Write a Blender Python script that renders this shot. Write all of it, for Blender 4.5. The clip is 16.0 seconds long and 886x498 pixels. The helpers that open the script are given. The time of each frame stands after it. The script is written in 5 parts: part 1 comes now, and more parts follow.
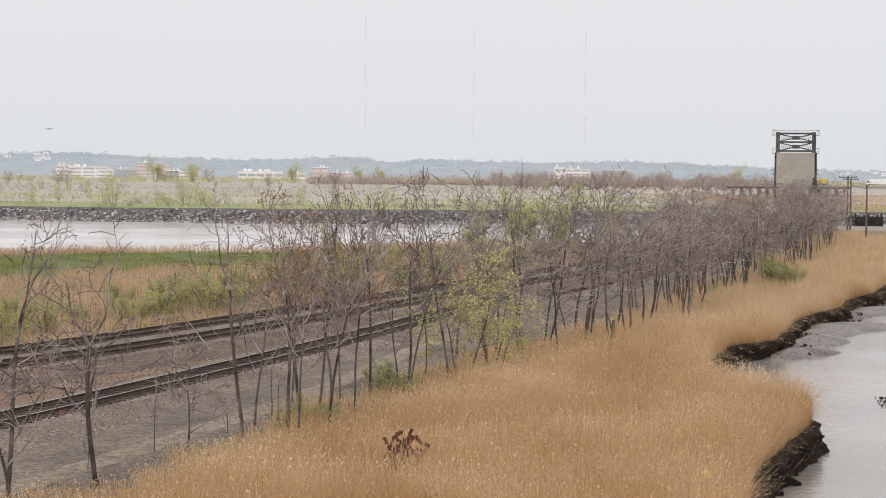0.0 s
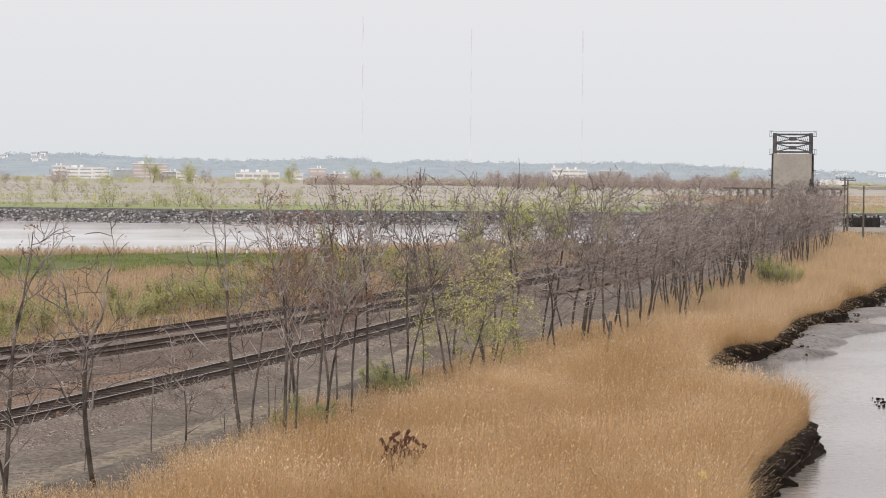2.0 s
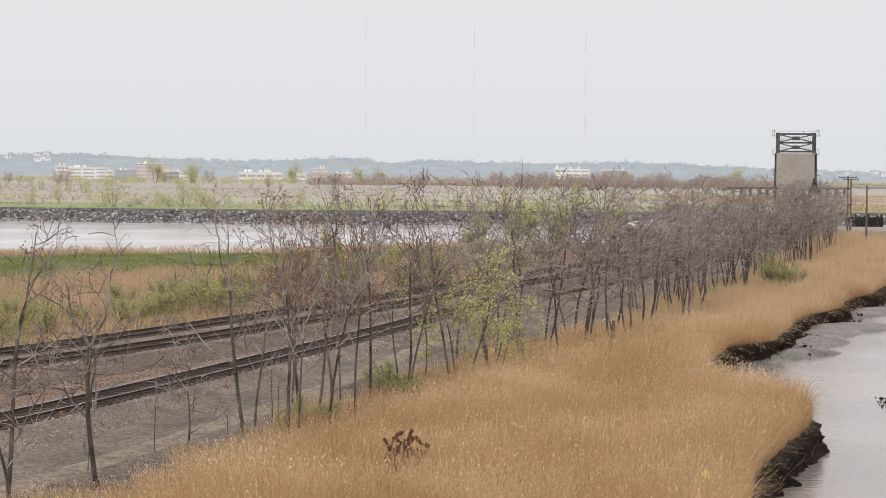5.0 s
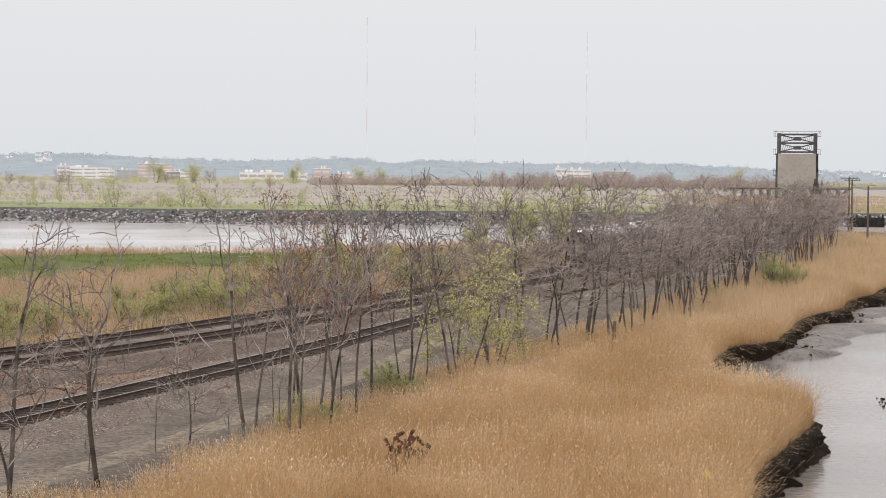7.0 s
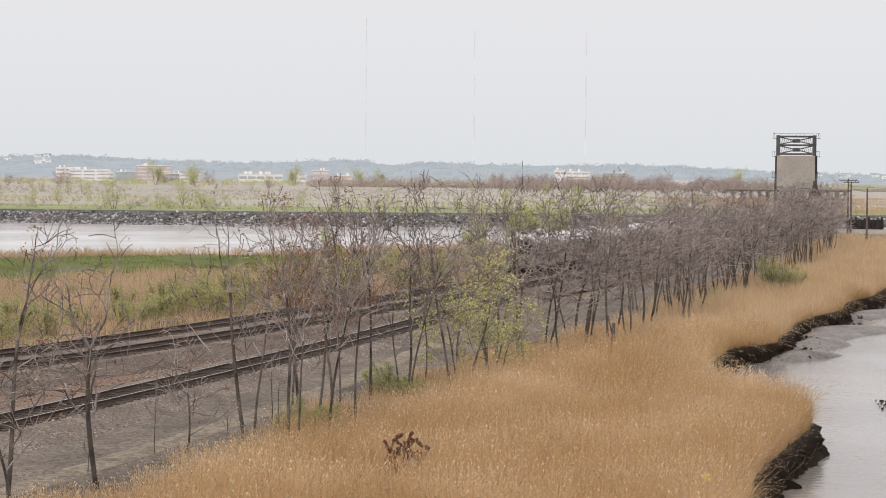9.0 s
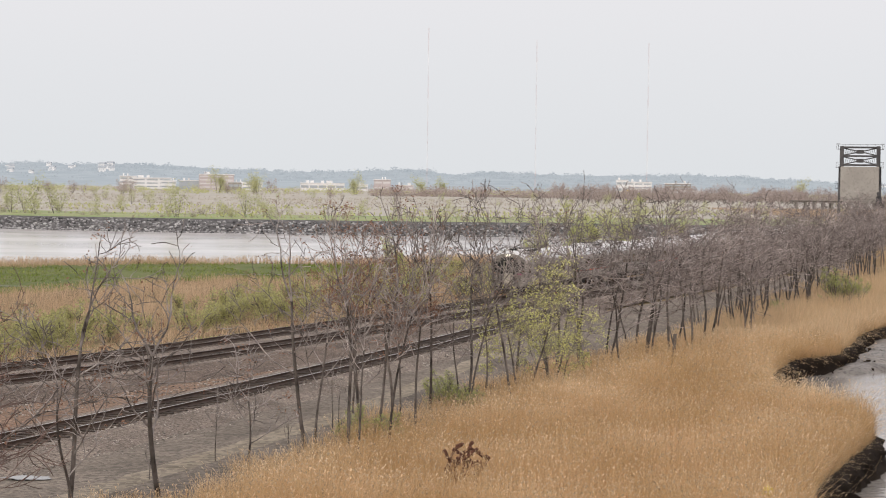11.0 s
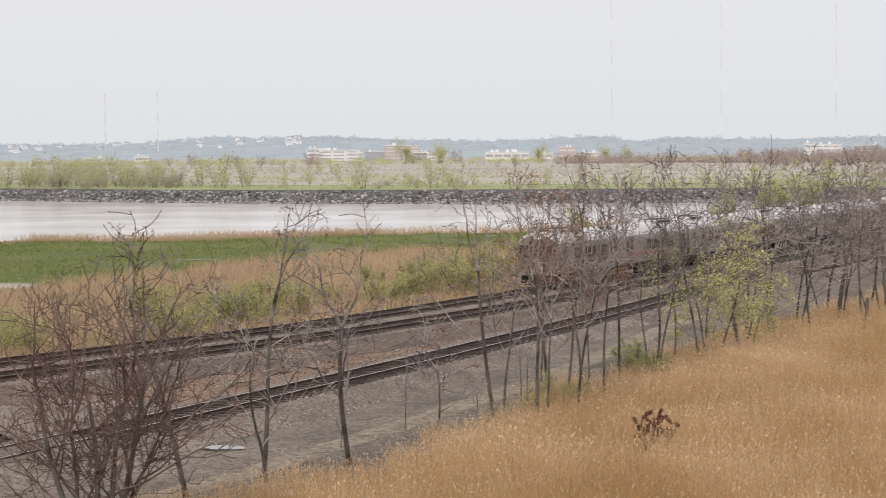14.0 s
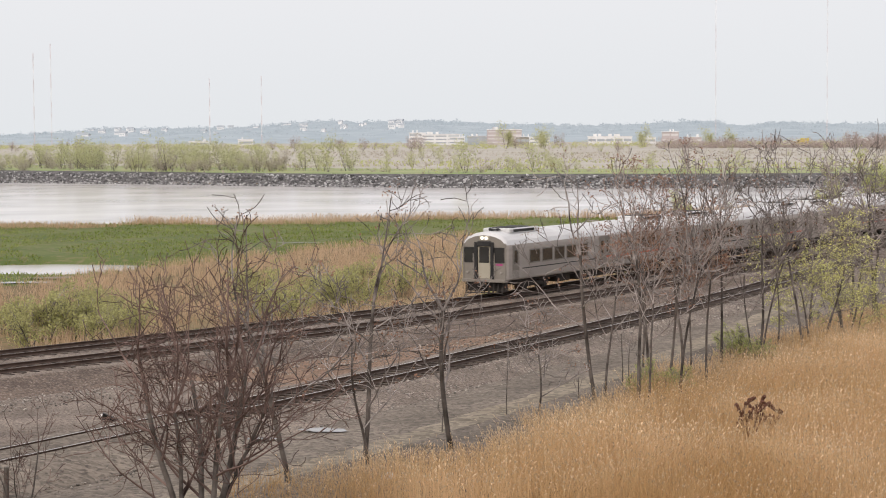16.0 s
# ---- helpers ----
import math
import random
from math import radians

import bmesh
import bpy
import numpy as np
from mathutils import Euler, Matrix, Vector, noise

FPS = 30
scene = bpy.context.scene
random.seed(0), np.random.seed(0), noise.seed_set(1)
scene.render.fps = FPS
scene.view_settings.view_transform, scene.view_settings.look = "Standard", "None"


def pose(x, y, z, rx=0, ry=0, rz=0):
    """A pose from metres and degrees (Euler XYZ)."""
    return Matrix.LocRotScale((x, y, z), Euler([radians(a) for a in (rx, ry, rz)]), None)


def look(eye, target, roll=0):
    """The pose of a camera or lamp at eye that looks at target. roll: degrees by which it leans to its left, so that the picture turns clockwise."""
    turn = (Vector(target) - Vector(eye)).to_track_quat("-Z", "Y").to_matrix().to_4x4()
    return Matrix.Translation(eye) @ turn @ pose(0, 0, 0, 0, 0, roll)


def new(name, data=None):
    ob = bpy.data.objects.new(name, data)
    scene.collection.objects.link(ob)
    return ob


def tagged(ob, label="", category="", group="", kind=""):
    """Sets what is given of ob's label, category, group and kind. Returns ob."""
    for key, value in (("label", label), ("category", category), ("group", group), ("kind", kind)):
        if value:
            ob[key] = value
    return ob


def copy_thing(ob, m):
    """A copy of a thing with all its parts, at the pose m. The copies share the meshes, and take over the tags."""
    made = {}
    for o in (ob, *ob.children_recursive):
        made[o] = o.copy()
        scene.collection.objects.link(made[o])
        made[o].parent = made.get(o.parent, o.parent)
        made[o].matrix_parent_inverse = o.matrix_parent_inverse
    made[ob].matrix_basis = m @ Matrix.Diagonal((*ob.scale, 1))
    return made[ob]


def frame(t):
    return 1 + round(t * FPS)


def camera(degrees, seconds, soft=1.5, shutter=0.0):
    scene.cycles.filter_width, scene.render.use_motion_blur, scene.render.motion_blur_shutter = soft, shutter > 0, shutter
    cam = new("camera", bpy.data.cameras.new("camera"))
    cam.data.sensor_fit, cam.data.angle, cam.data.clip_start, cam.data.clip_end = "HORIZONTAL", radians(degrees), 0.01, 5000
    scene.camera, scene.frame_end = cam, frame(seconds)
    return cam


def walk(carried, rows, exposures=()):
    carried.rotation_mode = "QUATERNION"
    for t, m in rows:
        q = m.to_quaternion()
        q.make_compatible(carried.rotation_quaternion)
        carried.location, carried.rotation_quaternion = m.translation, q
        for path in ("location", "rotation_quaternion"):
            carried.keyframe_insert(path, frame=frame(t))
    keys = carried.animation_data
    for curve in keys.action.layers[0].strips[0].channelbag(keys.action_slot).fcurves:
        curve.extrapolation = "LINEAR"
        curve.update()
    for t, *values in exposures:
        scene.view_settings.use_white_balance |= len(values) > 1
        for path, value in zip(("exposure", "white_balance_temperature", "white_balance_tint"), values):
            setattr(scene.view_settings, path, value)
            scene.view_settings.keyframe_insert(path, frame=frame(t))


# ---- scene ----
cam = camera(25.75, 16.0, soft=1.0, shutter=0.4)
EYE = 9.3
# seconds, yaw to the left, pitch, lean to the left; the eye stays on the overpass
PAN = [
    (0.0, 0.000, -2.354, 0.450),
    (0.5, -0.036, -2.354, 0.467),
    (1.0, -0.061, -2.328, 0.469),
    (1.5, -0.066, -2.328, 0.460),
    (2.0, -0.087, -2.328, 0.469),
    (2.5, -0.087, -2.328, 0.469),
    (3.0, -0.033, -2.341, 0.379),
    (3.5, 0.014, -2.363, 0.402),
    (4.0, -0.016, -2.354, 0.459),
    (6.5, 0.038, -2.322, 0.371),
    (7.0, 0.038, -2.327, 0.466),
    (7.5, 0.019, -2.304, 0.467),
    (8.0, 0.015, -2.283, 0.478),
    (10.1, 0.020, -2.240, 0.500),
    (10.3, 0.218, -2.188, 0.606),
    (10.5, 0.873, -2.140, 0.964),
    (11.0, 1.819, -2.006, 0.709),
    (11.5, 2.477, -2.085, 0.383),
    (12.0, 3.385, -2.378, 0.079),
    (12.5, 3.977, -2.542, -0.014),
    (13.0, 4.802, -2.722, -0.171),
    (13.5, 5.926, -2.844, -0.366),
    (14.0, 7.315, -2.952, -0.460),
    (14.5, 8.481, -3.075, -0.468),
    (15.0, 9.612, -3.299, -0.425),
    (15.5, 10.081, -3.425, -0.379),
    (16.0, 10.332, -3.398, -0.347),
]
walk(cam, [(t, pose(0, 0, EYE, 0, 0, yaw) @ pose(0, 0, 0, 90 + pitch, 0, 0) @ pose(0, 0, 0, 0, 0, lean)) for t, yaw, pitch, lean in PAN], [(0, 0.04, 6580, 12.2), (11.5, 0.05, 6580, 12.2), (13.5, 0.06, 6580, 12.2), (15, 0.07, 6580, 12.2), (16, 0.13, 6580, 12.2)])

# ---- world, sun ----
world = bpy.data.worlds.new("overcast_sky")
scene.world = world
world.use_nodes = True
wn, wl = world.node_tree.nodes, world.node_tree.links
wn.clear()
w_out, w_bg = wn.new("ShaderNodeOutputWorld"), wn.new("ShaderNodeBackground")
w_sky = wn.new("ShaderNodeTexSky")
w_sky.sky_type, w_sky.sun_disc = "NISHITA", False
w_sky.sun_elevation, w_sky.sun_rotation = radians(48), radians(215)
w_sky.air_density, w_sky.dust_density = 1.0, 4.0
w_co, w_sep, w_ramp = wn.new("ShaderNodeTexCoord"), wn.new("ShaderNodeSeparateXYZ"), wn.new("ShaderNodeValToRGB")
w_mix, w_scale = wn.new("ShaderNodeMix"), wn.new("ShaderNodeVectorMath")
w_ramp.color_ramp.elements[0].position, w_ramp.color_ramp.elements[0].color = 0.0, (0.735, 0.775, 0.80, 1)
w_ramp.color_ramp.elements[1].position, w_ramp.color_ramp.elements[1].color = 0.16, (0.845, 0.83, 0.85, 1)
mid = w_ramp.color_ramp.elements.new(0.06)
mid.color = (0.77, 0.795, 0.82, 1)
w_scale.operation = "SCALE"
w_scale.inputs["Scale"].default_value = 0.1
w_mix.data_type = "RGBA"
w_mix.inputs["Factor"].default_value = 0.94
wl.new(w_co.outputs["Generated"], w_sep.inputs[0])
wl.new(w_sep.outputs["Z"], w_ramp.inputs[0])
wl.new(w_sky.outputs[0], w_scale.inputs[0])
wl.new(w_scale.outputs[0], w_mix.inputs["A"])
wl.new(w_ramp.outputs[0], w_mix.inputs["B"])
wl.new(w_mix.outputs["Result"], w_bg.inputs["Color"])
wl.new(w_bg.outputs[0], w_out.inputs[0])
w_bg.inputs["Strength"].default_value = 1.0

sun = new("sun", bpy.data.lights.new("sun", "SUN"))
sun.data.energy, sun.data.angle, sun.data.color = 1.5, radians(14), (1.0, 0.91, 0.80)
sun.matrix_world = look((-40, -60, 90), (0, 40, 0))


# ---- materials ----
def mat(name, c1, c2, c3=None, scale=1.0, fine=12.0, rough=0.85, bump=0.3, metal=0.0, rand="", spread=0.35, coords="Object", stretch=(1, 1, 1), gloss=0.3, stones=0.0):
    """Two scales of noise between c1 and c2 with flecks of c3, fine relief, and a variation from piece to piece."""
    m = bpy.data.materials.new(name)
    m.use_nodes = True
    n, l = m.node_tree.nodes, m.node_tree.links
    b = n["Principled BSDF"]
    b.inputs["Roughness"].default_value, b.inputs["Metallic"].default_value = rough, metal
    b.inputs["Specular IOR Level"].default_value = gloss
    co, mp = n.new("ShaderNodeTexCoord"), n.new("ShaderNodeMapping")
    mp.inputs["Scale"].default_value = stretch
    l.new(co.outputs[coords], mp.inputs[0])
    a, f = n.new("ShaderNodeTexNoise"), n.new("ShaderNodeTexNoise")
    a.inputs["Scale"].default_value, a.inputs["Detail"].default_value = scale, 5
    f.inputs["Scale"].default_value, f.inputs["Detail"].default_value = scale * fine, 3
    l.new(mp.outputs[0], a.inputs[0]), l.new(mp.outputs[0], f.inputs[0])
    r = n.new("ShaderNodeValToRGB")
    r.color_ramp.elements[0].position, r.color_ramp.elements[1].position = 0.32, 0.68
    r.color_ramp.elements[0].color, r.color_ramp.elements[1].color = (*c1, 1), (*c2, 1)
    l.new(a.outputs[0], r.inputs[0])
    last = r.outputs[0]
    if c3:
        r2, x = n.new("ShaderNodeValToRGB"), n.new("ShaderNodeMix")
        x.data_type = "RGBA"
        r2.color_ramp.elements[0].position, r2.color_ramp.elements[1].position = 0.52, 0.66
        l.new(f.outputs[0], r2.inputs[0]), l.new(r2.outputs[0], x.inputs["Factor"]), l.new(last, x.inputs["A"])
        x.inputs["B"].default_value = (*c3, 1)
        last = x.outputs["Result"]
    if rand:
        h, mr = n.new("ShaderNodeHueSaturation"), n.new("ShaderNodeMapRange")
        src = n.new("ShaderNodeNewGeometry").outputs["Random Per Island"] if rand == "island" else n.new("ShaderNodeObjectInfo").outputs["Random"]
        mr.inputs["To Min"].default_value, mr.inputs["To Max"].default_value = 1 - spread, 1 + spread
        l.new(src, mr.inputs[0]), l.new(mr.outputs[0], h.inputs["Value"]), l.new(last, h.inputs["Color"])
        last = h.outputs[0]
    if stones:
        vo, hs, mv = n.new("ShaderNodeTexVoronoi"), n.new("ShaderNodeHueSaturation"), n.new("ShaderNodeMapRange")
        sp = n.new("ShaderNodeSeparateColor")
        vo.inputs["Scale"].default_value = stones
        l.new(mp.outputs[0], vo.inputs[0]), l.new(vo.outputs["Color"], sp.inputs[0]), l.new(sp.outputs[0], mv.inputs[0])
        mv.inputs["To Min"].default_value, mv.inputs["To Max"].default_value = 0.68, 1.38
        l.new(mv.outputs[0], hs.inputs["Value"]), l.new(last, hs.inputs["Color"])
        last = hs.outputs[0]
    l.new(last, b.inputs["Base Color"])
    if bump:
        bp = n.new("ShaderNodeBump")
        bp.inputs["Strength"].default_value, bp.inputs["Distance"].default_value = bump, 0.05
        l.new(f.outputs[0], bp.inputs["Height"]), l.new(bp.outputs[0], b.inputs["Normal"])
    return m


def leafy(name, c1, c2, spread=0.45):
    m = mat(name, c1, c2, scale=0.16, rough=0.7, bump=0, rand="island", spread=spread, gloss=0.15)
    n, l = m.node_tree.nodes, m.node_tree.links
    b, out = n["Principled BSDF"], n["Material Output"]
    tr, ms = n.new("ShaderNodeBsdfTranslucent"), n.new("ShaderNodeMixShader")
    ms.inputs[0].default_value = 0.4
    l.new(b.inputs["Base Color"].links[0].from_socket, tr.inputs[0])
    l.new(b.outputs[0], ms.inputs[1]), l.new(tr.outputs[0], ms.inputs[2]), l.new(ms.outputs[0], out.inputs[0])
    return m


M_EARTH = mat("marsh_earth", (0.16, 0.115, 0.06), (0.27, 0.19, 0.10), (0.12, 0.12, 0.05), scale=0.15, fine=20)
M_BALLAST = mat("ballast", (0.15, 0.12, 0.099), (0.275, 0.228, 0.19), (0.078, 0.061, 0.05), scale=0.4, fine=30, bump=1.0, stones=11)
M_RUSTBED = mat("rusty_ballast", (0.175, 0.108, 0.074), (0.275, 0.185, 0.127), (0.09, 0.06, 0.046), scale=0.3, fine=26, bump=1.0, stones=9)
M_SHOULDER = mat("dark_brown_ballast", (0.085, 0.062, 0.049), (0.16, 0.12, 0.095), (0.24, 0.20, 0.17), scale=0.4, fine=30, bump=1.0, stones=10)
M_ROAD = mat("gravel_road", (0.135, 0.112, 0.09), (0.228, 0.193, 0.158), (0.105, 0.088, 0.072), scale=0.22, fine=30, bump=0.8, stones=6)
M_TRACKDUST = mat("wheel_tracks", (0.20, 0.168, 0.125), (0.28, 0.24, 0.185), scale=0.5, fine=16, bump=0.3, stones=5)
# Near black: the deep shadow of the undercut bank is in this mud colour.
M_MUD = mat("shade_dark_mud", (0.014, 0.010, 0.008), (0.034, 0.025, 0.018), (0.018, 0.013, 0.010), scale=0.6, fine=14, rough=0.9, bump=0.9, gloss=0.08)
M_MUDFLAT = mat("mud_flat", (0.13, 0.115, 0.10), (0.25, 0.225, 0.20), (0.06, 0.052, 0.046), scale=0.6, fine=6, rough=0.42, bump=1.0, gloss=0.4)
M_GRASS = mat("marsh_grass", (0.075, 0.112, 0.022), (0.13, 0.16, 0.042), (0.19, 0.165, 0.08), scale=0.12, fine=10, bump=0.6)
# Far field and grass are lightened and greyed: haze in the base colour.
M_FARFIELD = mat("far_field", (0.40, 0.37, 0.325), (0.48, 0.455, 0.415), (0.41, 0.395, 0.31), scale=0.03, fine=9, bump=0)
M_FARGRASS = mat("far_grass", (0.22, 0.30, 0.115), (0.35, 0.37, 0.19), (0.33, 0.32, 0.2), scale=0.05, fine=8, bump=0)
M_RAIL = mat("rusty_rail", (0.055, 0.035, 0.027), (0.10, 0.065, 0.048), scale=2, rough=0.6, bump=0.1)
M_RAILHEAD = mat("worn_rail_head", (0.14, 0.125, 0.115), (0.20, 0.18, 0.165), scale=2, rough=0.45, metal=0.5, bump=0.05)
M_RAILBRIGHT = mat("polished_rail_head", (0.40, 0.39, 0.38), (0.52, 0.51, 0.50), scale=2, rough=0.3, metal=0.6, bump=0.05)
M_SLEEPER = mat("creosoted_sleeper", (0.045, 0.035, 0.029), (0.10, 0.08, 0.068), scale=3, rough=0.9, rand="object")
M_BARK = mat("grey_bark", (0.042, 0.034, 0.029), (0.19, 0.165, 0.148), scale=1.6, fine=8, rough=0.9, bump=0.5, rand="object", spread=0.3)
# Wide tone range stands in for lit tops and shaded undersides of twigs.
M_TWIG = mat("grey_twigs", (0.05, 0.041, 0.036), (0.46, 0.41, 0.385), scale=1.3, fine=6, rough=0.85, bump=0.2, rand="object", spread=0.2)
M_TWIGDARK = mat("brown_twigs", (0.095, 0.076, 0.069), (0.52, 0.45, 0.425), scale=0.9, fine=6, rough=0.9, bump=0.2, rand="object", spread=0.3)
M_TWIGRED = mat("russet_twigs", (0.24, 0.155, 0.115), (0.36, 0.25, 0.20), scale=0.8, fine=6, rough=0.9, bump=0.2)
M_THICKET = mat("dark_stems", (0.06, 0.037, 0.031), (0.27, 0.185, 0.16), scale=0.9, fine=6, rough=0.9, bump=0.2)
M_SEED = mat("russet_seed_heads", (0.20, 0.105, 0.07), (0.34, 0.20, 0.14), scale=2, rough=0.95, bump=0.3)
M_REED = leafy("golden_reed", (0.53, 0.345, 0.163), (0.76, 0.56, 0.345), 0.16)
M_PLUME = leafy("reed_plume", (0.56, 0.42, 0.26), (0.78, 0.64, 0.46), 0.45)
M_REEDPALE = leafy("pale_reed", (0.52, 0.375, 0.245), (0.64, 0.485, 0.34), 0.14)
# Paler than golden_reed, for the farther stands drawn without plumes.
M_REEDFAR = leafy("paler_reed", (0.58, 0.42, 0.25), (0.75, 0.58, 0.385), 0.2)
M_LEAF = leafy("spring_leaf", (0.58, 0.58, 0.22), (0.71, 0.69, 0.34))
M_LEAFGREEN = leafy("green_leaf", (0.38, 0.42, 0.15), (0.50, 0.51, 0.23), 0.3)
M_LEAFOLIVE = leafy("olive_leaf", (0.40, 0.40, 0.17), (0.52, 0.50, 0.26), 0.3)
# The next four leaf colours are paled for distance, haze painted into them.
M_LEAFFAR = leafy("haze_pale_leaf", (0.49, 0.52, 0.22), (0.61, 0.61, 0.31), 0.2)
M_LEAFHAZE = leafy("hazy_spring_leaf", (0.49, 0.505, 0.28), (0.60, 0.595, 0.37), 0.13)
M_LEAFTAN = leafy("hazed_tan_bush", (0.47, 0.425, 0.35), (0.55, 0.50, 0.42), 0.12)
M_LEAFBROWN = leafy("hazed_brown_twigs", (0.42, 0.355, 0.325), (0.52, 0.44, 0.40), 0.2)
M_GRASSBLADE = leafy("grass_blade", (0.165, 0.22, 0.046), (0.31, 0.34, 0.11), 0.35)
M_ROCK = mat("riprap_rock", (0.16, 0.158, 0.162), (0.42, 0.415, 0.415), scale=0.5, fine=6, rough=0.9, bump=0.4, rand="island", spread=0.75)
M_STONEBED = mat("stony_slope", (0.07, 0.068, 0.07), (0.17, 0.165, 0.165), scale=0.6, fine=8, rough=0.95, bump=0.6)
M_RUBBLE = mat("rubble", (0.13, 0.115, 0.105), (0.24, 0.215, 0.20), scale=1, rough=0.9, bump=0.4, rand="island", spread=0.4)
M_STONES = mat("ballast_stone", (0.17, 0.15, 0.13), (0.40, 0.365, 0.33), scale=1, rough=0.9, bump=0.3, rand="island", spread=0.65)
M_CONCRETE = mat("weathered_concrete", (0.30, 0.28, 0.25), (0.38, 0.357, 0.322), (0.295, 0.275, 0.247), scale=0.25, fine=9, rough=0.9, bump=0.2)
M_STEEL = mat("dark_bridge_steel", (0.05, 0.05, 0.052), (0.10, 0.095, 0.095), scale=0.8, rough=0.6, bump=0.1)
M_TIMBER = mat("dark_timber", (0.022, 0.02, 0.02), (0.05, 0.045, 0.043), scale=0.7, rough=0.9)
M_POLE = mat("weathered_pole", (0.10, 0.085, 0.075), (0.17, 0.15, 0.13), scale=1.2, rough=0.9)
M_STAINLESS = mat("stainless_body", (0.35, 0.318, 0.292), (0.45, 0.41, 0.375), scale=0.7, fine=5, rough=0.5, metal=0.25, bump=0.05, stretch=(1, 0.15, 3))
M_ROOFMETAL = mat("silver_roof", (0.58, 0.58, 0.585), (0.69, 0.69, 0.69), scale=0.6, rough=0.45, metal=0.2, bump=0.05)
M_CABGREY = mat("grey_cab_paint", (0.21, 0.19, 0.165), (0.27, 0.245, 0.215), scale=0.9, rough=0.6, bump=0.05)
M_CREAM = mat("cream_paint", (0.36, 0.33, 0.26), (0.44, 0.405, 0.33), scale=0.9, rough=0.6, bump=0.05)
M_BLACKTRIM = mat("black_trim", (0.018, 0.018, 0.019), (0.035, 0.034, 0.033), scale=2, rough=0.6, bump=0.05)
M_UNDER = mat("dark_underframe", (0.025, 0.022, 0.02), (0.06, 0.052, 0.047), scale=1.5, rough=0.85)
M_WINDOW = mat("tinted_glass", (0.02, 0.022, 0.024), (0.035, 0.037, 0.04), scale=0.5, rough=0.08, bump=0, gloss=0.7)
M_RED = mat("red_stripe", (0.50, 0.10, 0.06), (0.56, 0.14, 0.08), scale=1, rough=0.5, bump=0)
M_PURPLE = mat("magenta_mark", (0.35, 0.06, 0.18), (0.42, 0.09, 0.22), scale=1, rough=0.5, bump=0)
M_WHITE = mat("white_paint", (0.74, 0.74, 0.74), (0.82, 0.82, 0.82), scale=0.3, rough=0.6, bump=0)
# Brick, band and window tones of far buildings, washed out by painted haze.
M_FARBRICK = mat("hazed_brick", (0.49, 0.435, 0.435), (0.56, 0.50, 0.50), scale=0.1, rough=0.9, bump=0)
M_FARBAND = mat("far_pale_band", (0.62, 0.60, 0.60), (0.68, 0.66, 0.66), scale=0.1, rough=0.9, bump=0)
M_FARGLASS = mat("far_window_band", (0.36, 0.40, 0.44), (0.44, 0.47, 0.50), scale=0.2, rough=0.5, bump=0)
M_YELLOW = mat("yellow_paint", (0.62, 0.48, 0.06), (0.70, 0.56, 0.10), scale=0.8, rough=0.6, bump=0)
M_RUSTIRON = mat("russet_stalk", (0.085, 0.038, 0.025), (0.17, 0.08, 0.055), scale=4, rough=0.9)
# Red greyed almost to the sky's tone: haze is in the colour.
M_MASTRED = mat("hazed_mast_red", (0.60, 0.50, 0.50), (0.64, 0.54, 0.54), scale=0.1, bump=0)
M_MASTWHITE = mat("mast_white", (0.78, 0.78, 0.79), (0.82, 0.82, 0.83), scale=0.1, bump=0)


def glowing(name, colour, strength):
    m = bpy.data.materials.new(name)
    m.use_nodes = True
    b = m.node_tree.nodes["Principled BSDF"]
    b.inputs["Base Color"].default_value = (*colour, 1)
    b.inputs["Emission Color"].default_value, b.inputs["Emission Strength"].default_value = (*colour, 1), strength
    return m


M_HEADLIGHT = glowing("lit_headlight", (1.0, 0.95, 0.84), 0.9)


# Haze is put into the ridge colour and given off as emission.
def haze_glow_material(name, c1, c2, glow):
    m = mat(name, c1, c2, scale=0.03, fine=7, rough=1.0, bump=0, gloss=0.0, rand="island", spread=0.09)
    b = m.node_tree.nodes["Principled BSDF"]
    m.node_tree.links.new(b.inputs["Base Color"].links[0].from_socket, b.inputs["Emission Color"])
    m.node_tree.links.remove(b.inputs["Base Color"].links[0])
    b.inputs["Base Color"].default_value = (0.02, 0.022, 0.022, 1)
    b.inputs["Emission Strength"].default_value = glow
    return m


M_HILL = haze_glow_material("hazed_woods", (0.365, 0.415, 0.455), (0.445, 0.49, 0.525), 1.0)
M_HILLFAR = haze_glow_material("hazy_ridge", (0.56, 0.62, 0.655), (0.60, 0.655, 0.685), 1.0)


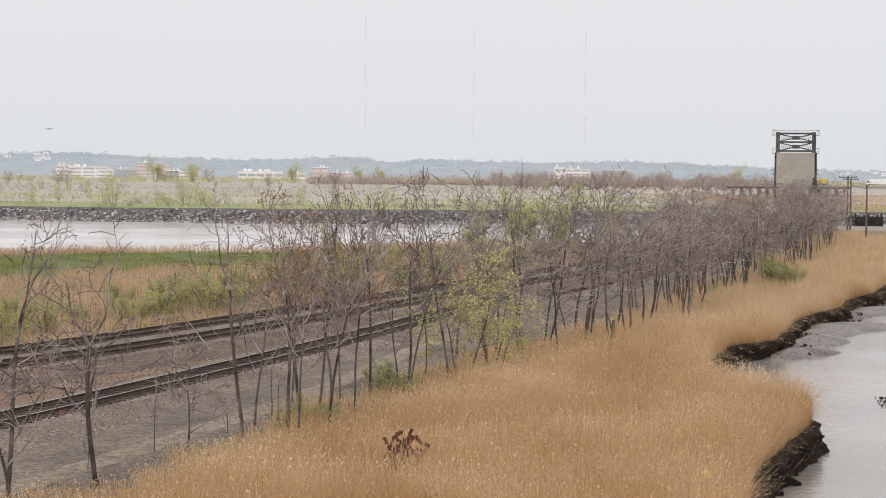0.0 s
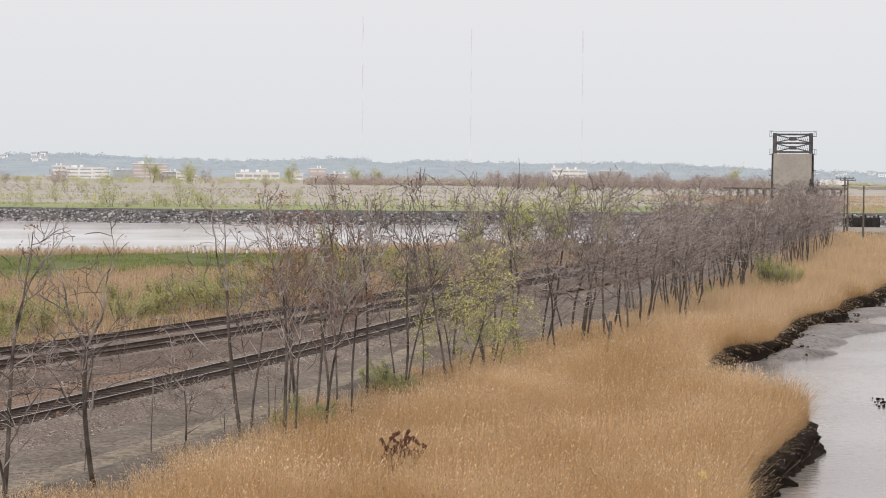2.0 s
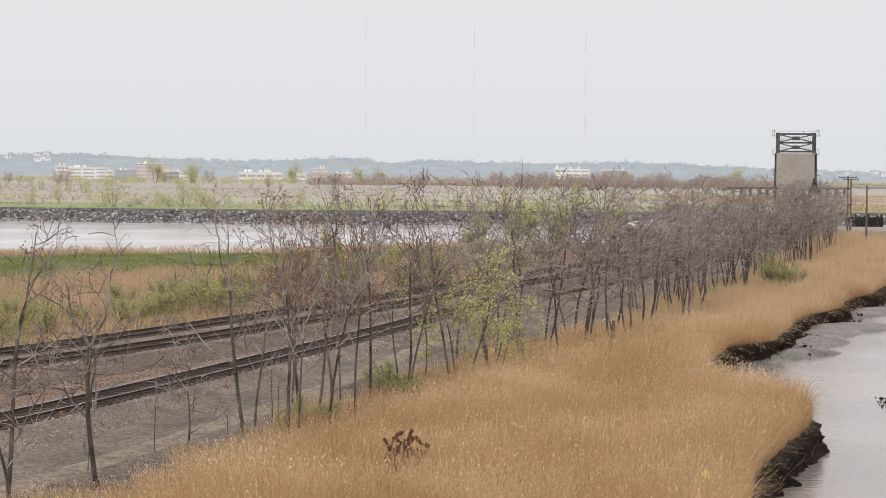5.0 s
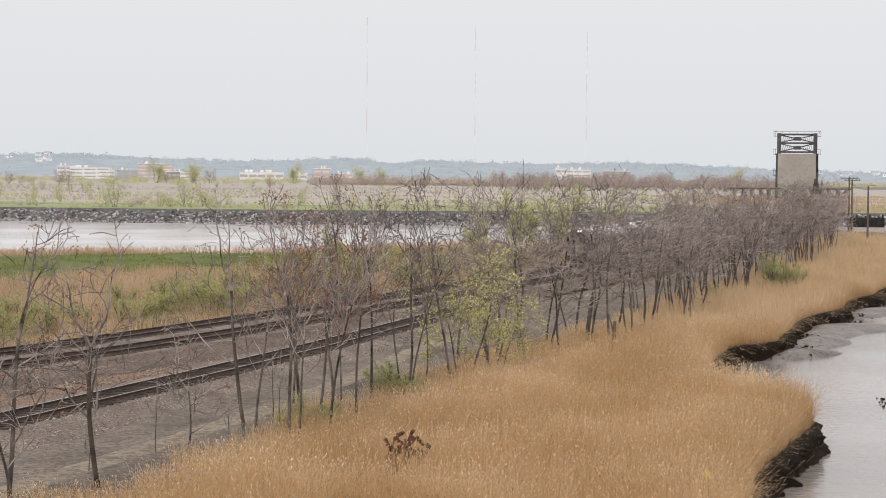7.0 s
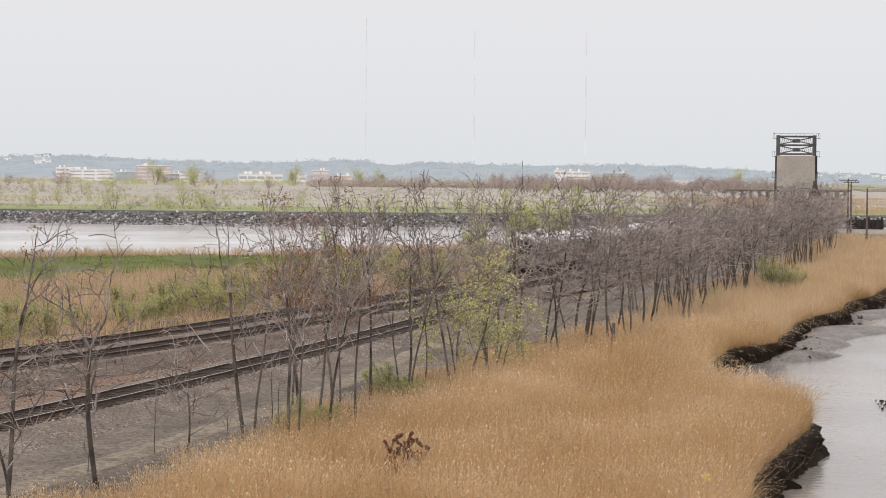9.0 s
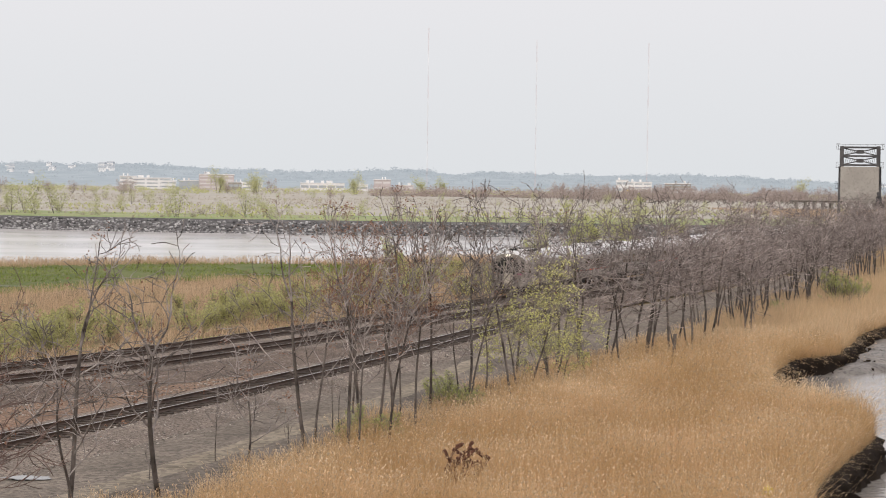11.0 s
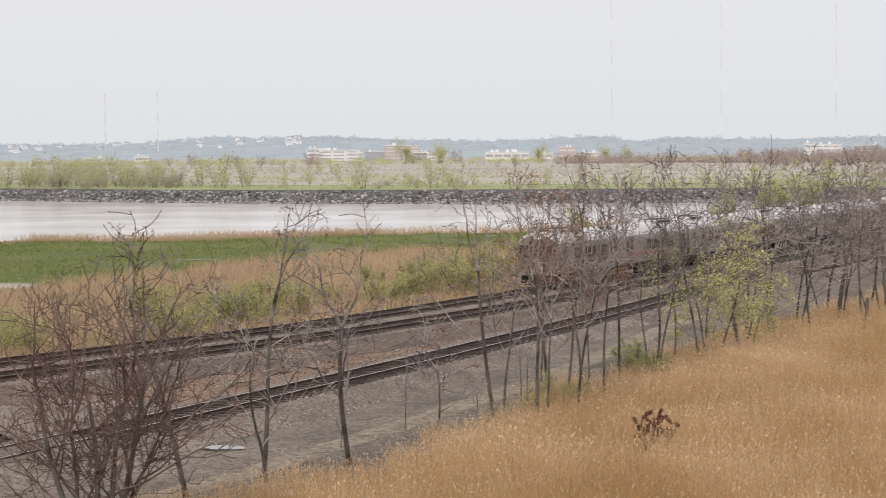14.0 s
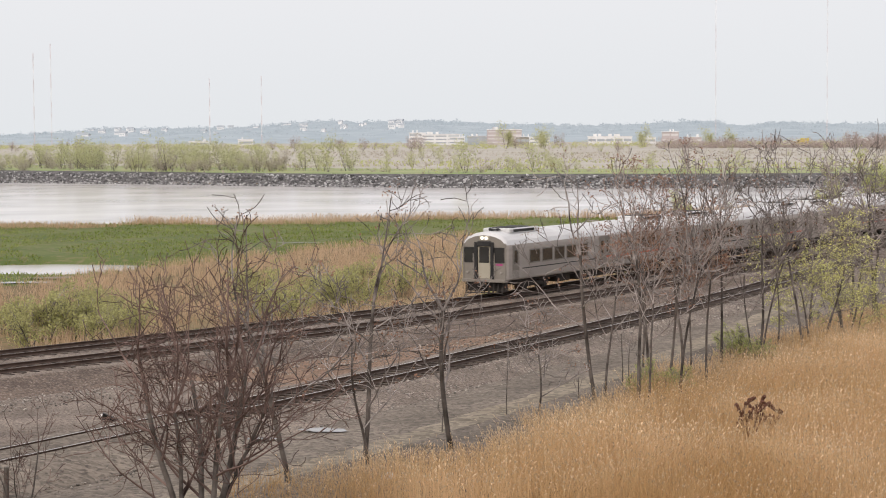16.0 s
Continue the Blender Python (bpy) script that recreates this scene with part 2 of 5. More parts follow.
def water_material(name, tint, ripple, size):
    m = bpy.data.materials.new(name)
    m.use_nodes = True
    n, l = m.node_tree.nodes, m.node_tree.links
    b = n["Principled BSDF"]
    b.inputs["Base Color"].default_value = (*tint, 1)
    b.inputs["Roughness"].default_value, b.inputs["IOR"].default_value = 0.16, 1.33
    co, mp = n.new("ShaderNodeTexCoord"), n.new("ShaderNodeMapping")
    mp.inputs["Scale"].default_value = (1, 1, 1)
    a, f, ad, bp = n.new("ShaderNodeTexNoise"), n.new("ShaderNodeTexNoise"), n.new("ShaderNodeMath"), n.new("ShaderNodeBump")
    a.inputs["Scale"].default_value, a.inputs["Detail"].default_value = size, 4
    f.inputs["Scale"].default_value, f.inputs["Detail"].default_value = size * 0.06, 3
    l.new(co.outputs["Object"], mp.inputs[0]), l.new(mp.outputs[0], a.inputs[0]), l.new(mp.outputs[0], f.inputs[0])
    # Broad noise in the tint stands in for uneven sky reflection.
    big, rp = n.new("ShaderNodeTexNoise"), n.new("ShaderNodeValToRGB")
    big.inputs["Scale"].default_value, big.inputs["Detail"].default_value = 0.05, 6
    rp.color_ramp.elements[0].position, rp.color_ramp.elements[1].position = 0.35, 0.65
    rp.color_ramp.elements[0].color, rp.color_ramp.elements[1].color = (*[c * 0.72 for c in tint], 1), (*[c * 1.1 for c in tint], 1)
    l.new(mp.outputs[0], big.inputs[0]), l.new(big.outputs[0], rp.inputs[0]), l.new(rp.outputs[0], b.inputs["Base Color"])
    ad.operation = "MULTIPLY"
    l.new(a.outputs[0], ad.inputs[0]), l.new(f.outputs[0], ad.inputs[1])
    bp.inputs["Strength"].default_value, bp.inputs["Distance"].default_value = ripple, 0.1
    l.new(ad.outputs[0], bp.inputs["Height"]), l.new(bp.outputs[0], b.inputs["Normal"])
    return m


# River tint is near white: sky glare put into the base colour.
M_WATER = water_material("river_water", (0.63, 0.61, 0.595), 0.3, 1.2)
M_CREEK = water_material("creek_water", (0.36, 0.335, 0.31), 0.5, 2.6)
M_CREEK.node_tree.nodes["Principled BSDF"].inputs["Roughness"].default_value = 0.07
M_PUDDLE = water_material("puddle_water", (0.30, 0.30, 0.29), 0.02, 0.5)


# ---- mesh helpers ----
def quad_mesh(name, verts, quads, materials, index=None):
    verts, quads = np.asarray(verts, float).reshape(-1, 3), np.asarray(quads, int).reshape(-1, 4)
    me = bpy.data.meshes.new(name)
    me.vertices.add(len(verts))
    me.vertices.foreach_set("co", verts.ravel())
    me.loops.add(quads.size)
    me.loops.foreach_set("vertex_index", quads.ravel())
    me.polygons.add(len(quads))
    me.polygons.foreach_set("loop_start", np.arange(0, quads.size, 4))
    for m in materials:
        me.materials.append(m)
    if index is not None:
        me.polygons.foreach_set("material_index", np.asarray(index, int))
    me.update(calc_edges=True)
    return me


def part(name, me, parent, label=""):
    ob = new(name, me)
    ob.parent = parent
    return tagged(ob, label)


class Build:
    """Boxes, tubes and prisms joined into one mesh."""

    def __init__(self):
        self.v, self.f = [], []

    def add(self, verts, faces):
        o = len(self.v)
        self.v += [tuple(p) for p in verts]
        self.f += [tuple(i + o for i in f) for f in faces]
        return self

    def box(self, x0, y0, z0, x1, y1, z1, c=0.0):
        """A box with its upright and long edges cut by c."""
        if c <= 0:
            p = [(x, y, z) for z in (z0, z1) for x, y in ((x0, y0), (x1, y0), (x1, y1), (x0, y1))]
            return self.add(p, [(3, 2, 1, 0), (4, 5, 6, 7), (0, 1, 5, 4), (1, 2, 6, 5), (2, 3, 7, 6), (3, 0, 4, 7)])
        ring = lambda d: [(x0 + c + d, y0 + d), (x1 - c - d, y0 + d), (x1 - d, y0 + c + d), (x1 - d, y1 - c - d), (x1 - c - d, y1 - d), (x0 + c + d, y1 - d), (x0 + d, y1 - c - d), (x0 + d, y0 + c + d)]
        p = [(x, y, z) for z, d in ((z0, c * 0.6), (z0 + c, 0), (z1 - c, 0), (z1, c * 0.6)) for x, y in ring(d)]
        f = [tuple(range(7, -1, -1)), tuple(range(24, 32))]
        for k in range(3):
            f += [(k * 8 + i, k * 8 + (i + 1) % 8, k * 8 + 8 + (i + 1) % 8, k * 8 + 8 + i) for i in range(8)]
        return self.add(p, f)

    def tube(self, a, b, r0, r1=None, n=6):
        a, b = Vector(a), Vector(b)
        r1 = r0 if r1 is None else r1
        d = (b - a).normalized()
        u = d.orthogonal().normalized()
        w = d.cross(u)
        p = [c + (u * math.cos(i * math.tau / n) + w * math.sin(i * math.tau / n)) * r for c, r in ((a, r0), (b, r1)) for i in range(n)]
        return self.add(p, [tuple(range(n - 1, -1, -1)), tuple(range(n, 2 * n))] + [(i, (i + 1) % n, n + (i + 1) % n, n + i) for i in range(n)])

    def beam(self, a, b, w, h):
        """A rectangular bar from a to b."""
        a, b = Vector(a), Vector(b)
        d = (b - a).normalized()
        s = d.cross(Vector((0, 0, 1)))
        s = s.normalized() if s.length > 1e-4 else Vector((1, 0, 0))
        u = s.cross(d)
        p = [c + s * i * w / 2 + u * j * h / 2 for c in (a, b) for i, j in ((-1, -1), (1, -1), (1, 1), (-1, 1))]
        return self.add(p, [(0, 1, 2, 3), (7, 6, 5, 4), (0, 4, 5, 1), (1, 5, 6, 2), (2, 6, 7, 3), (3, 7, 4, 0)])

    def mesh(self, name, material, smooth=False):
        me = bpy.data.meshes.new(name)
        me.from_pydata(self.v, [], self.f)
        me.materials.append(material)
        bm = bmesh.new()
        bm.from_mesh(me)
        bmesh.ops.recalc_face_normals(bm, faces=bm.faces)
        bm.to_mesh(me)
        bm.free()
        if smooth:
            me.shade_smooth()
        return me


def thing(name, label, category, m=None, group="", kind=""):
    ob = new(name)
    ob.empty_display_size = 0.1
    if m is not None:
        ob.matrix_basis = m
    return tagged(ob, label, category, group, kind)


# ---- the plan: lines of the railway, road, creek and river ----
def curve_through(ys, xs):
    ys, xs = np.array(ys, float), np.array(xs, float)
    slope = np.gradient(xs, ys)

    def at(y):
        y = np.asarray(y, float)
        i = np.clip(np.searchsorted(ys, y) - 1, 0, len(ys) - 2)
        h = ys[i + 1] - ys[i]
        s = (y - ys[i]) / h
        c = np.clip(s, 0, 1)
        v = (2 * c**3 - 3 * c**2 + 1) * xs[i] + (c**3 - 2 * c**2 + c) * h * slope[i] + (3 * c**2 - 2 * c**3) * xs[i + 1] + (c**3 - c**2) * h * slope[i + 1]
        return v + np.where(s < 0, s * h * slope[i], 0) + np.where(s > 1, (s - 1) * h * slope[i + 1], 0)
    return at


far_track_x = curve_through([20, 40, 60, 79, 92, 100, 109, 126, 143, 156, 181, 210, 237, 300, 345, 440], [-70, -57, -44.7, -33.4, -25.8, -21.6, -17.7, -11.2, -4.9, -0.1, 9.0, 19.4, 29.0, 49.5, 62.0, 83])


def mid_track_x(y):
    """The second main line, 4.3 m beside the far one."""
    e = 0.5
    slope = (far_track_x(np.asarray(y) + e) - far_track_x(np.asarray(y) - e)) / (2 * e)
    return far_track_x(y) + 4.3 * np.sqrt(1 + slope**2)


def siding_x(y):
    v = (np.asarray(y, float) - 80) / 100
    return np.minimum(-14.26 + 32.43 * v - 6.92 * v * v, mid_track_x(y) + np.maximum(0, 155 - np.asarray(y)) * 0.4)


tree_line_x = curve_through([30, 52, 60, 70, 86, 102, 114, 160, 210, 260, 320], [-20, -14.6, -10.6, -7.6, -2.2, 2.4, 8, 21.5, 37.5, 50, 63])
creek_x = curve_through([30, 50, 60, 68.5, 74, 78, 82, 86, 90, 95, 105, 114, 118.5, 121, 125, 133, 141, 148, 153, 160, 168, 182, 230, 280, 340], [6, 7.8, 9.5, 11.3, 13.1, 14.5, 15.7, 15.7, 14.6, 13.6, 14.4, 16.6, 18.2, 20.4, 21.8, 24.0, 26.2, 29.4, 31.6, 33.2, 36.8, 41.5, 54, 68, 88])
road_x = curve_through([20, 45, 60, 70, 80, 90, 107, 150, 200, 320], [-26, -19.5, -14.2, -11.2, -8.4, -6.0, -2.6, 11.5, 30, 70])


def near_bank_y(x):
    x = np.asarray(x, float)
    return 270 + np.where(x < 0, 0.36 * x, 0.78 * x) - 3.0 * np.maximum(0, x - 63) + 2.5 * np.sin(x * 0.11) + 1.2 * np.sin(x * 0.37)


def far_bank_y(x):
    x = np.asarray(x, float)
    return 408 + 0.42 * np.maximum(0, -70 - x) + 0.2 * np.maximum(0, x - 40) + 1.5 * np.sin(x * 0.07)


meadow_y = curve_through([-140, -80, -60, -54, -51, -47, -42, -36, -22, -14, 0, 30], [124, 124, 125, 129, 144, 160, 178, 190, 202, 210, 224, 250])


def marsh_start(x):
    """Where the reeds behind the railway give way to the grass flat."""
    return meadow_y(x) + 2.5 * np.sin(np.asarray(x) * 0.35) + 1.5 * np.sin(np.asarray(x) * 0.83)


WATER, MARSH, FAR_LAND = -2.3, -1.25, 0.15


def smooth(a, b, v):
    s = np.clip((v - a) / (b - a), 0, 1)
    return s * s * (3 - 2 * s)


def bumps(x, y):
    return 0.10 * np.sin(x * 0.9 + 1.3 * np.sin(y * 0.35)) + 0.08 * np.sin(y * 0.7 + 0.9 * np.sin(x * 0.5)) + 0.05 * np.sin(x * 2.1 + y * 1.7)


def ground_z(x, y):
    x, y = np.asarray(x, float), np.asarray(y, float)
    z = MARSH + bumps(x, y)
    left, right = far_track_x(y) - 3.0, road_x(y) + 0.6
    bed = smooth(-3.5, 0, x - left) * (1 - smooth(0, 3.5, x - right))
    z = z * (1 - bed) + (-0.80) * bed
    z = z - (2.9 + z) * smooth(-1.9, -0.6, x - creek_x(y)) * (1 - smooth(330, 350, y))
    meadow = smooth(0, 10, y - marsh_start(x)) * (1 - smooth(-26, 4, x))
    z = z * (1 - meadow) + (-1.95 + 0.4 * bumps(x, y)) * meadow
    river = smooth(-2.0, 2.0, y - near_bank_y(x))
    z = z * (1 - river) + (-3.2) * river
    pond = np.clip(1.6 - np.hypot((x + 64) / 9, (y - 158) / 6.5), 0, 1)
    z = z - pond * 1.6
    far = smooth(0, 9, y - far_bank_y(x))
    return z * (1 - far) + (FAR_LAND + 0.25 * np.sin(x * 0.02) * np.sin(y * 0.015)) * far


def marsh_z(x, y):
    """The reeds' footing, which runs level to the creek's very edge."""
    return np.maximum(ground_z(x, y), MARSH + bumps(x, y)) * (x < creek_x(y)) + ground_z(x, y) * (x >= creek_x(y))


def grid_mesh(name, xs, ys, z, material):
    gx, gy = np.meshgrid(xs, ys)
    v = np.stack([gx, gy, z(gx, gy)], -1).reshape(-1, 3)
    w = len(xs)
    i = (np.arange(len(ys) - 1)[:, None] * w + np.arange(w - 1)[None]).ravel()
    me = quad_mesh(name, v, np.stack([i, i + 1, i + 1 + w, i + w], -1), [material])
    me.shade_smooth()
    return me


def strip_mesh(name, ys, offsets, line, z, material, ripple=0.0):
    """A ribbon along a line x(y): each offset (across, height)."""
    ys = np.asarray(ys, float)
    x = line(ys)
    slope = np.gradient(x, ys)
    nrm = np.sqrt(1 + slope**2)
    rng = np.random.default_rng(4)
    v = []
    for o, h in offsets:
        w = rng.normal(0, ripple, len(ys))
        v.append(np.stack([x + (o + w) / nrm, ys - (o + w) * slope / nrm, np.full(len(ys), z + h)], -1))
    v = np.stack(v, 1)
    k = len(offsets)
    i = (np.arange(len(ys) - 1)[:, None] * k + np.arange(k - 1)[None]).ravel()
    return quad_mesh(name, v.reshape(-1, 3), np.stack([i, i + 1, i + 1 + k, i + k], -1), [material])


# ---- ground, water, far shore ----
gxs = np.unique(np.r_[-4000, -2500, -1500, -900, -600, -400, -300, np.arange(-220, -110, 10), np.arange(-110, 100, 1.3), np.arange(100, 260, 12), 300, 450, 700, 1200, 2000, 4000])
gys = np.unique(np.r_[-2500, -800, -300, -100, -40, np.arange(0, 40, 5), np.arange(40, 240, 1.3), np.arange(240, 480, 2.5), np.arange(480, 700, 30), 800, 1000, 1300, 1700, 2300, 3200, 4500])
ground = tagged(new("ground", grid_mesh("ground", gxs, gys, ground_z, M_EARTH)), "brown marsh earth reaching from the railway to the far shore", "ground", kind="structure")
w_xs, w_ys = np.array([-4000, -600, 0, 600, 4000.0]), np.array([20, 200, 300, 400, 620.0])
water_mesh = grid_mesh("water", w_xs, w_ys, lambda x, y: 0 * x + WATER, M_WATER)
water_mesh.materials.append(M_CREEK)
water_mesh.polygons.foreach_set("material_index", [1 if f.center.x > 0 and f.center.y < 318 and f.center.x > creek_x(f.center.y) - 12 else 0 for f in water_mesh.polygons])
tagged(new("water", water_mesh), "tidal river and creek, the sky's pale reflection partly put into the colour", "water", kind="structure")

fx = np.unique(np.r_[-2500, -1200, -700, np.arange(-500, 500, 5), 700, 1200, 2500])


def over_far(name, near, deep, lift, material, label, wobble):
    t = np.linspace(0, 1, 12)
    v = []
    for x in fx:
        y0, y1 = near + far_bank_y(x) + wobble * math.sin(x * 0.05), far_bank_y(x) + deep + 2 * wobble * math.sin(x * 0.021 + 1)
        y = y0 + (y1 - y0) * t
        v.append(np.stack([np.full(12, x), y, ground_z(np.full(12, x), y) + lift * np.minimum(1, t * 11)], -1))
    v = np.array(v)
    i = (np.arange(len(fx) - 1)[:, None] * 12 + np.arange(11)[None]).ravel()
    me = quad_mesh(name, v.reshape(-1, 3), np.stack([i + 12, i + 13, i + 1, i], -1), [material])
    return tagged(new(name, me), label, "ground", kind="structure")


# Darker sheet added behind the riprap, so gaps between rocks look dark grey.
over_far("far_bank", -1.5, 8.5, 0.42, M_STONEBED, "dark stony slope under the shore rocks", 0.2)
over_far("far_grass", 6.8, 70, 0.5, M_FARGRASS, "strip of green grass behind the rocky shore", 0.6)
over_far("far_field", 60, 1500, 0.38, M_FARFIELD, "tan winter field beyond the river, haze put into its colour", 12)
tagged(new("grass_flat", grid_mesh("grass_flat", np.arange(-160, 10, 2.0), np.arange(120, 290, 2.0),
       lambda x, y: ground_z(x, y) - 0.25 + 0.4 * smooth(0, 6, y - marsh_start(x)) * (1 - smooth(-9, -2, y - near_bank_y(x))) * (1 - smooth(-30, -8, x)), M_GRASS)),
       "flat of wet green marsh grass by the river", "ground", kind="structure")


def rock_mesh(name, places, sizes, material, rng):
    """Uneven stones of 8 corners pulled about, all in one mesh."""
    base = np.array([(x, y, z) for z in (-1, 1) for x, y in ((-1, -1), (1, -1), (1, 1), (-1, 1))], float) * 0.58
    faces = np.array([(3, 2, 1, 0), (4, 5, 6, 7), (0, 1, 5, 4), (1, 2, 6, 5), (2, 3, 7, 6), (3, 0, 4, 7)])
    n = len(places)
    v = base[None] * (1 + rng.uniform(-0.45, 0.35, (n, 8, 3)))
    a = rng.uniform(0, math.tau, n)
    c, s = np.cos(a)[:, None], np.sin(a)[:, None]
    tilt = rng.uniform(-0.6, 0.6, n)[:, None]
    x, y, z = v[..., 0] * c - v[..., 1] * s, v[..., 0] * s + v[..., 1] * c, v[..., 2] * 0.75
    y, z = y * np.cos(tilt) - z * np.sin(tilt), y * np.sin(tilt) + z * np.cos(tilt)
    v = np.stack([x, y, z], -1) * np.asarray(sizes)[:, None, None] + np.asarray(places)[:, None]
    q = faces[None] + (np.arange(n) * 8)[:, None, None]
    return quad_mesh(name, v.reshape(-1, 3), q.reshape(-1, 4), [material])


rng = np.random.default_rng(11)
n = 13000
rx = rng.uniform(-330, 170, n)
k = rng.uniform(0, 1, n)
ry = far_bank_y(rx) - 1.5 + k * 8.2
rz = np.maximum(WATER + 0.05, ground_z(rx, ry) + 0.5 * np.minimum(1, k * 9)) + rng.normal(0, 0.1, n)
tagged(new("riprap", rock_mesh("riprap", np.stack([rx, ry, rz], -1), rng.uniform(0.18, 0.46, n), M_ROCK, rng)), "bank of grey broken rocks along the far shore", "rocks", kind="stuff")

# ---- railway bed and road ----
bed_ys = np.arange(20, 345, 1.2)
tagged(new("ballast_bed", strip_mesh("ballast_bed", bed_ys, [(-4.2, -0.6), (-2.0, -0.02), (-1.5, 0.0), (1.4, 0.0), (1.75, 0.05), (2.5, 0.05), (2.85, 0.0), (5.8, 0.0), (6.1, 0.03), (6.5, 0.02), (8.6, -0.46)], far_track_x, -0.19, M_BALLAST, 0.12)), "grey crushed stone bed under the two main tracks", "ballast", kind="structure")
bed_mesh = bpy.data.objects["ballast_bed"].data
bed_mesh.materials.append(M_SHOULDER)
bed_mesh.polygons.foreach_set("material_index", [1 if k % 10 == 9 else 0 for k in range(len(bed_mesh.polygons))])
gravel_ys = np.arange(20, 132, 1.2)
gravel_in, gravel_out = far_track_x(gravel_ys) + 8.0, np.maximum(far_track_x(gravel_ys) + 8.05, road_x(gravel_ys) - 2.3)
gravel_v = np.stack([np.stack([gravel_in * (1 - k) + gravel_out * k, gravel_ys, np.full(len(gravel_ys), h)], -1) for k, h in ((0, -0.6), (0.12, -0.65), (0.5, -0.67), (0.85, -0.7), (1, -0.86))], 1).reshape(-1, 3)
gravel_i = (np.arange(len(gravel_ys) - 1)[:, None] * 5 + np.arange(4)[None]).ravel()
tagged(new("trackside_gravel", quad_mesh("trackside_gravel", gravel_v, np.stack([gravel_i, gravel_i + 1, gravel_i + 6, gravel_i + 5], -1), [M_RUSTBED, M_BALLAST], [1 if y + 3 * math.sin(7 * k) < 76 else 0 for y in gravel_ys[:-1] for k in range(4)])), "rust-brown and grey gravel between the tracks", "gravel", kind="structure")
tagged(new("siding_bed", strip_mesh("siding_bed", np.arange(20, 161, 1.2), [(-3.4, -0.64), (-1.8, -0.33), (1.8, -0.33), (3.6, -0.70)], siding_x, 0.0, M_BALLAST, 0.1)), "grey crushed stone bed under the siding", "ballast", kind="structure")
tagged(new("road", strip_mesh("road", np.arange(20, 330, 1.5), [(-3.4, -0.08), (-2, 0.0), (0, 0.03), (2, 0.0), (3.0, -0.06), (4.2, -0.30), (6.6, -0.66)], road_x, -0.62, M_ROAD, 0.15)), "grey gravel service road beside the railway", "road", kind="structure")
tagged(new("wheel_tracks", strip_mesh("wheel_tracks", np.arange(48, 120, 1.0), [(0.6, 0.026), (1.2, 0.019), (1.8, 0.008)], road_x, -0.62, M_TRACKDUST, 0.06)), "pale tan strip of dry dust worn along the gravel road", "road", kind="structure")

tagged(new("track_crossing", strip_mesh("track_crossing", np.arange(20, 63, 0.8), [(-3.2, -0.63), (-1.6, -0.2), (-0.5, -0.17), (0.5, -0.17), (1.6, -0.2), (3.5, -0.66)], siding_x, 0.0, M_ROAD, 0.08)), "gravel packed between the sunken siding rails", "gravel", kind="structure")
RAIL_PROFILE = [(-0.07, -0.16), (-0.07, -0.145), (-0.012, -0.125), (-0.012, -0.045), (-0.036, -0.035), (-0.036, 0.0), (0.036, 0.0), (0.036, -0.035), (0.012, -0.045), (0.012, -0.125), (0.07, -0.145), (0.07, -0.16)]


def railway_track(name, line, ys, z, label, head=M_RAILHEAD, tie_from=20):
    t = thing(name, label, "railway track", group="tracks")
    for side in (-0.7525, 0.7525):
        me = strip_mesh("rail", ys, [(side + o, h) for o, h in RAIL_PROFILE], line, z, M_RAIL)
        me.materials.append(head)
        per = len(RAIL_PROFILE) - 1
        me.polygons.foreach_set("material_index", [1 if i % per == 5 else 0 for i in range(len(me.polygons))])
        part("rail", me, t)
    fine = np.arange(ys[0], ys[-1], 0.05)
    x = line(fine)
    s = np.r_[0, np.cumsum(np.hypot(np.diff(x), np.diff(fine)))]
    at = np.interp(np.arange(0, s[-1], 0.62), s, fine)
    slope = (line(at + 0.2) - line(at - 0.2)) / 0.4
    r = random.Random(3)
    one = Build().box(-1.3, -0.115, -0.16, 1.3, 0.115, 0.0, 0.012).mesh("sleeper", M_SLEEPER)
    rest = Build()
    order = sorted(range(len(at)), key=lambda i: (at[i] < 48, at[i]))
    for k, i in enumerate(order):
        y, m = float(at[i]), float(slope[i])
        up, turn = r.uniform(-0.015, 0.015), math.atan2(-m, 1)
        pose_here = Matrix.Translation((float(line(y)), y, z - 0.16 + up)) @ Matrix.Rotation(turn + r.uniform(-0.02, 0.02), 4, "Z")
        if y < tie_from:
            continue
        if k < 300:
            part("sleeper", one, t).matrix_basis = pose_here
        else:
            p = [pose_here @ Vector((i * 1.3, j * 0.115, d)) for d in (-0.16, 0.0) for i, j in ((-1, -1), (1, -1), (1, 1), (-1, 1))]
            rest.add(p, [(3, 2, 1, 0), (4, 5, 6, 7), (0, 1, 5, 4), (1, 2, 6, 5), (2, 3, 7, 6), (3, 0, 4, 7)])
    if rest.v:
        tagged(part("sleeper_row", rest.mesh("sleeper_row", M_SLEEPER), t, "dark creosoted timber sleepers"), kind="stuff")
    return t


railway_track("railway_track", far_track_x, np.arange(20, 440, 1.2), 0.0, "main track of rusty rails on dark sleepers, farther from the road")
railway_track("railway_track", mid_track_x, np.arange(20, 440, 1.2), 0.0, "main track of rusty steel rails on dark sleepers beside gravel")
railway_track("railway_track", siding_x, np.arange(20, 161, 1.2), -0.12, "rusty siding track beside the gravel road, sunk in gravel", M_RAILBRIGHT, 62)


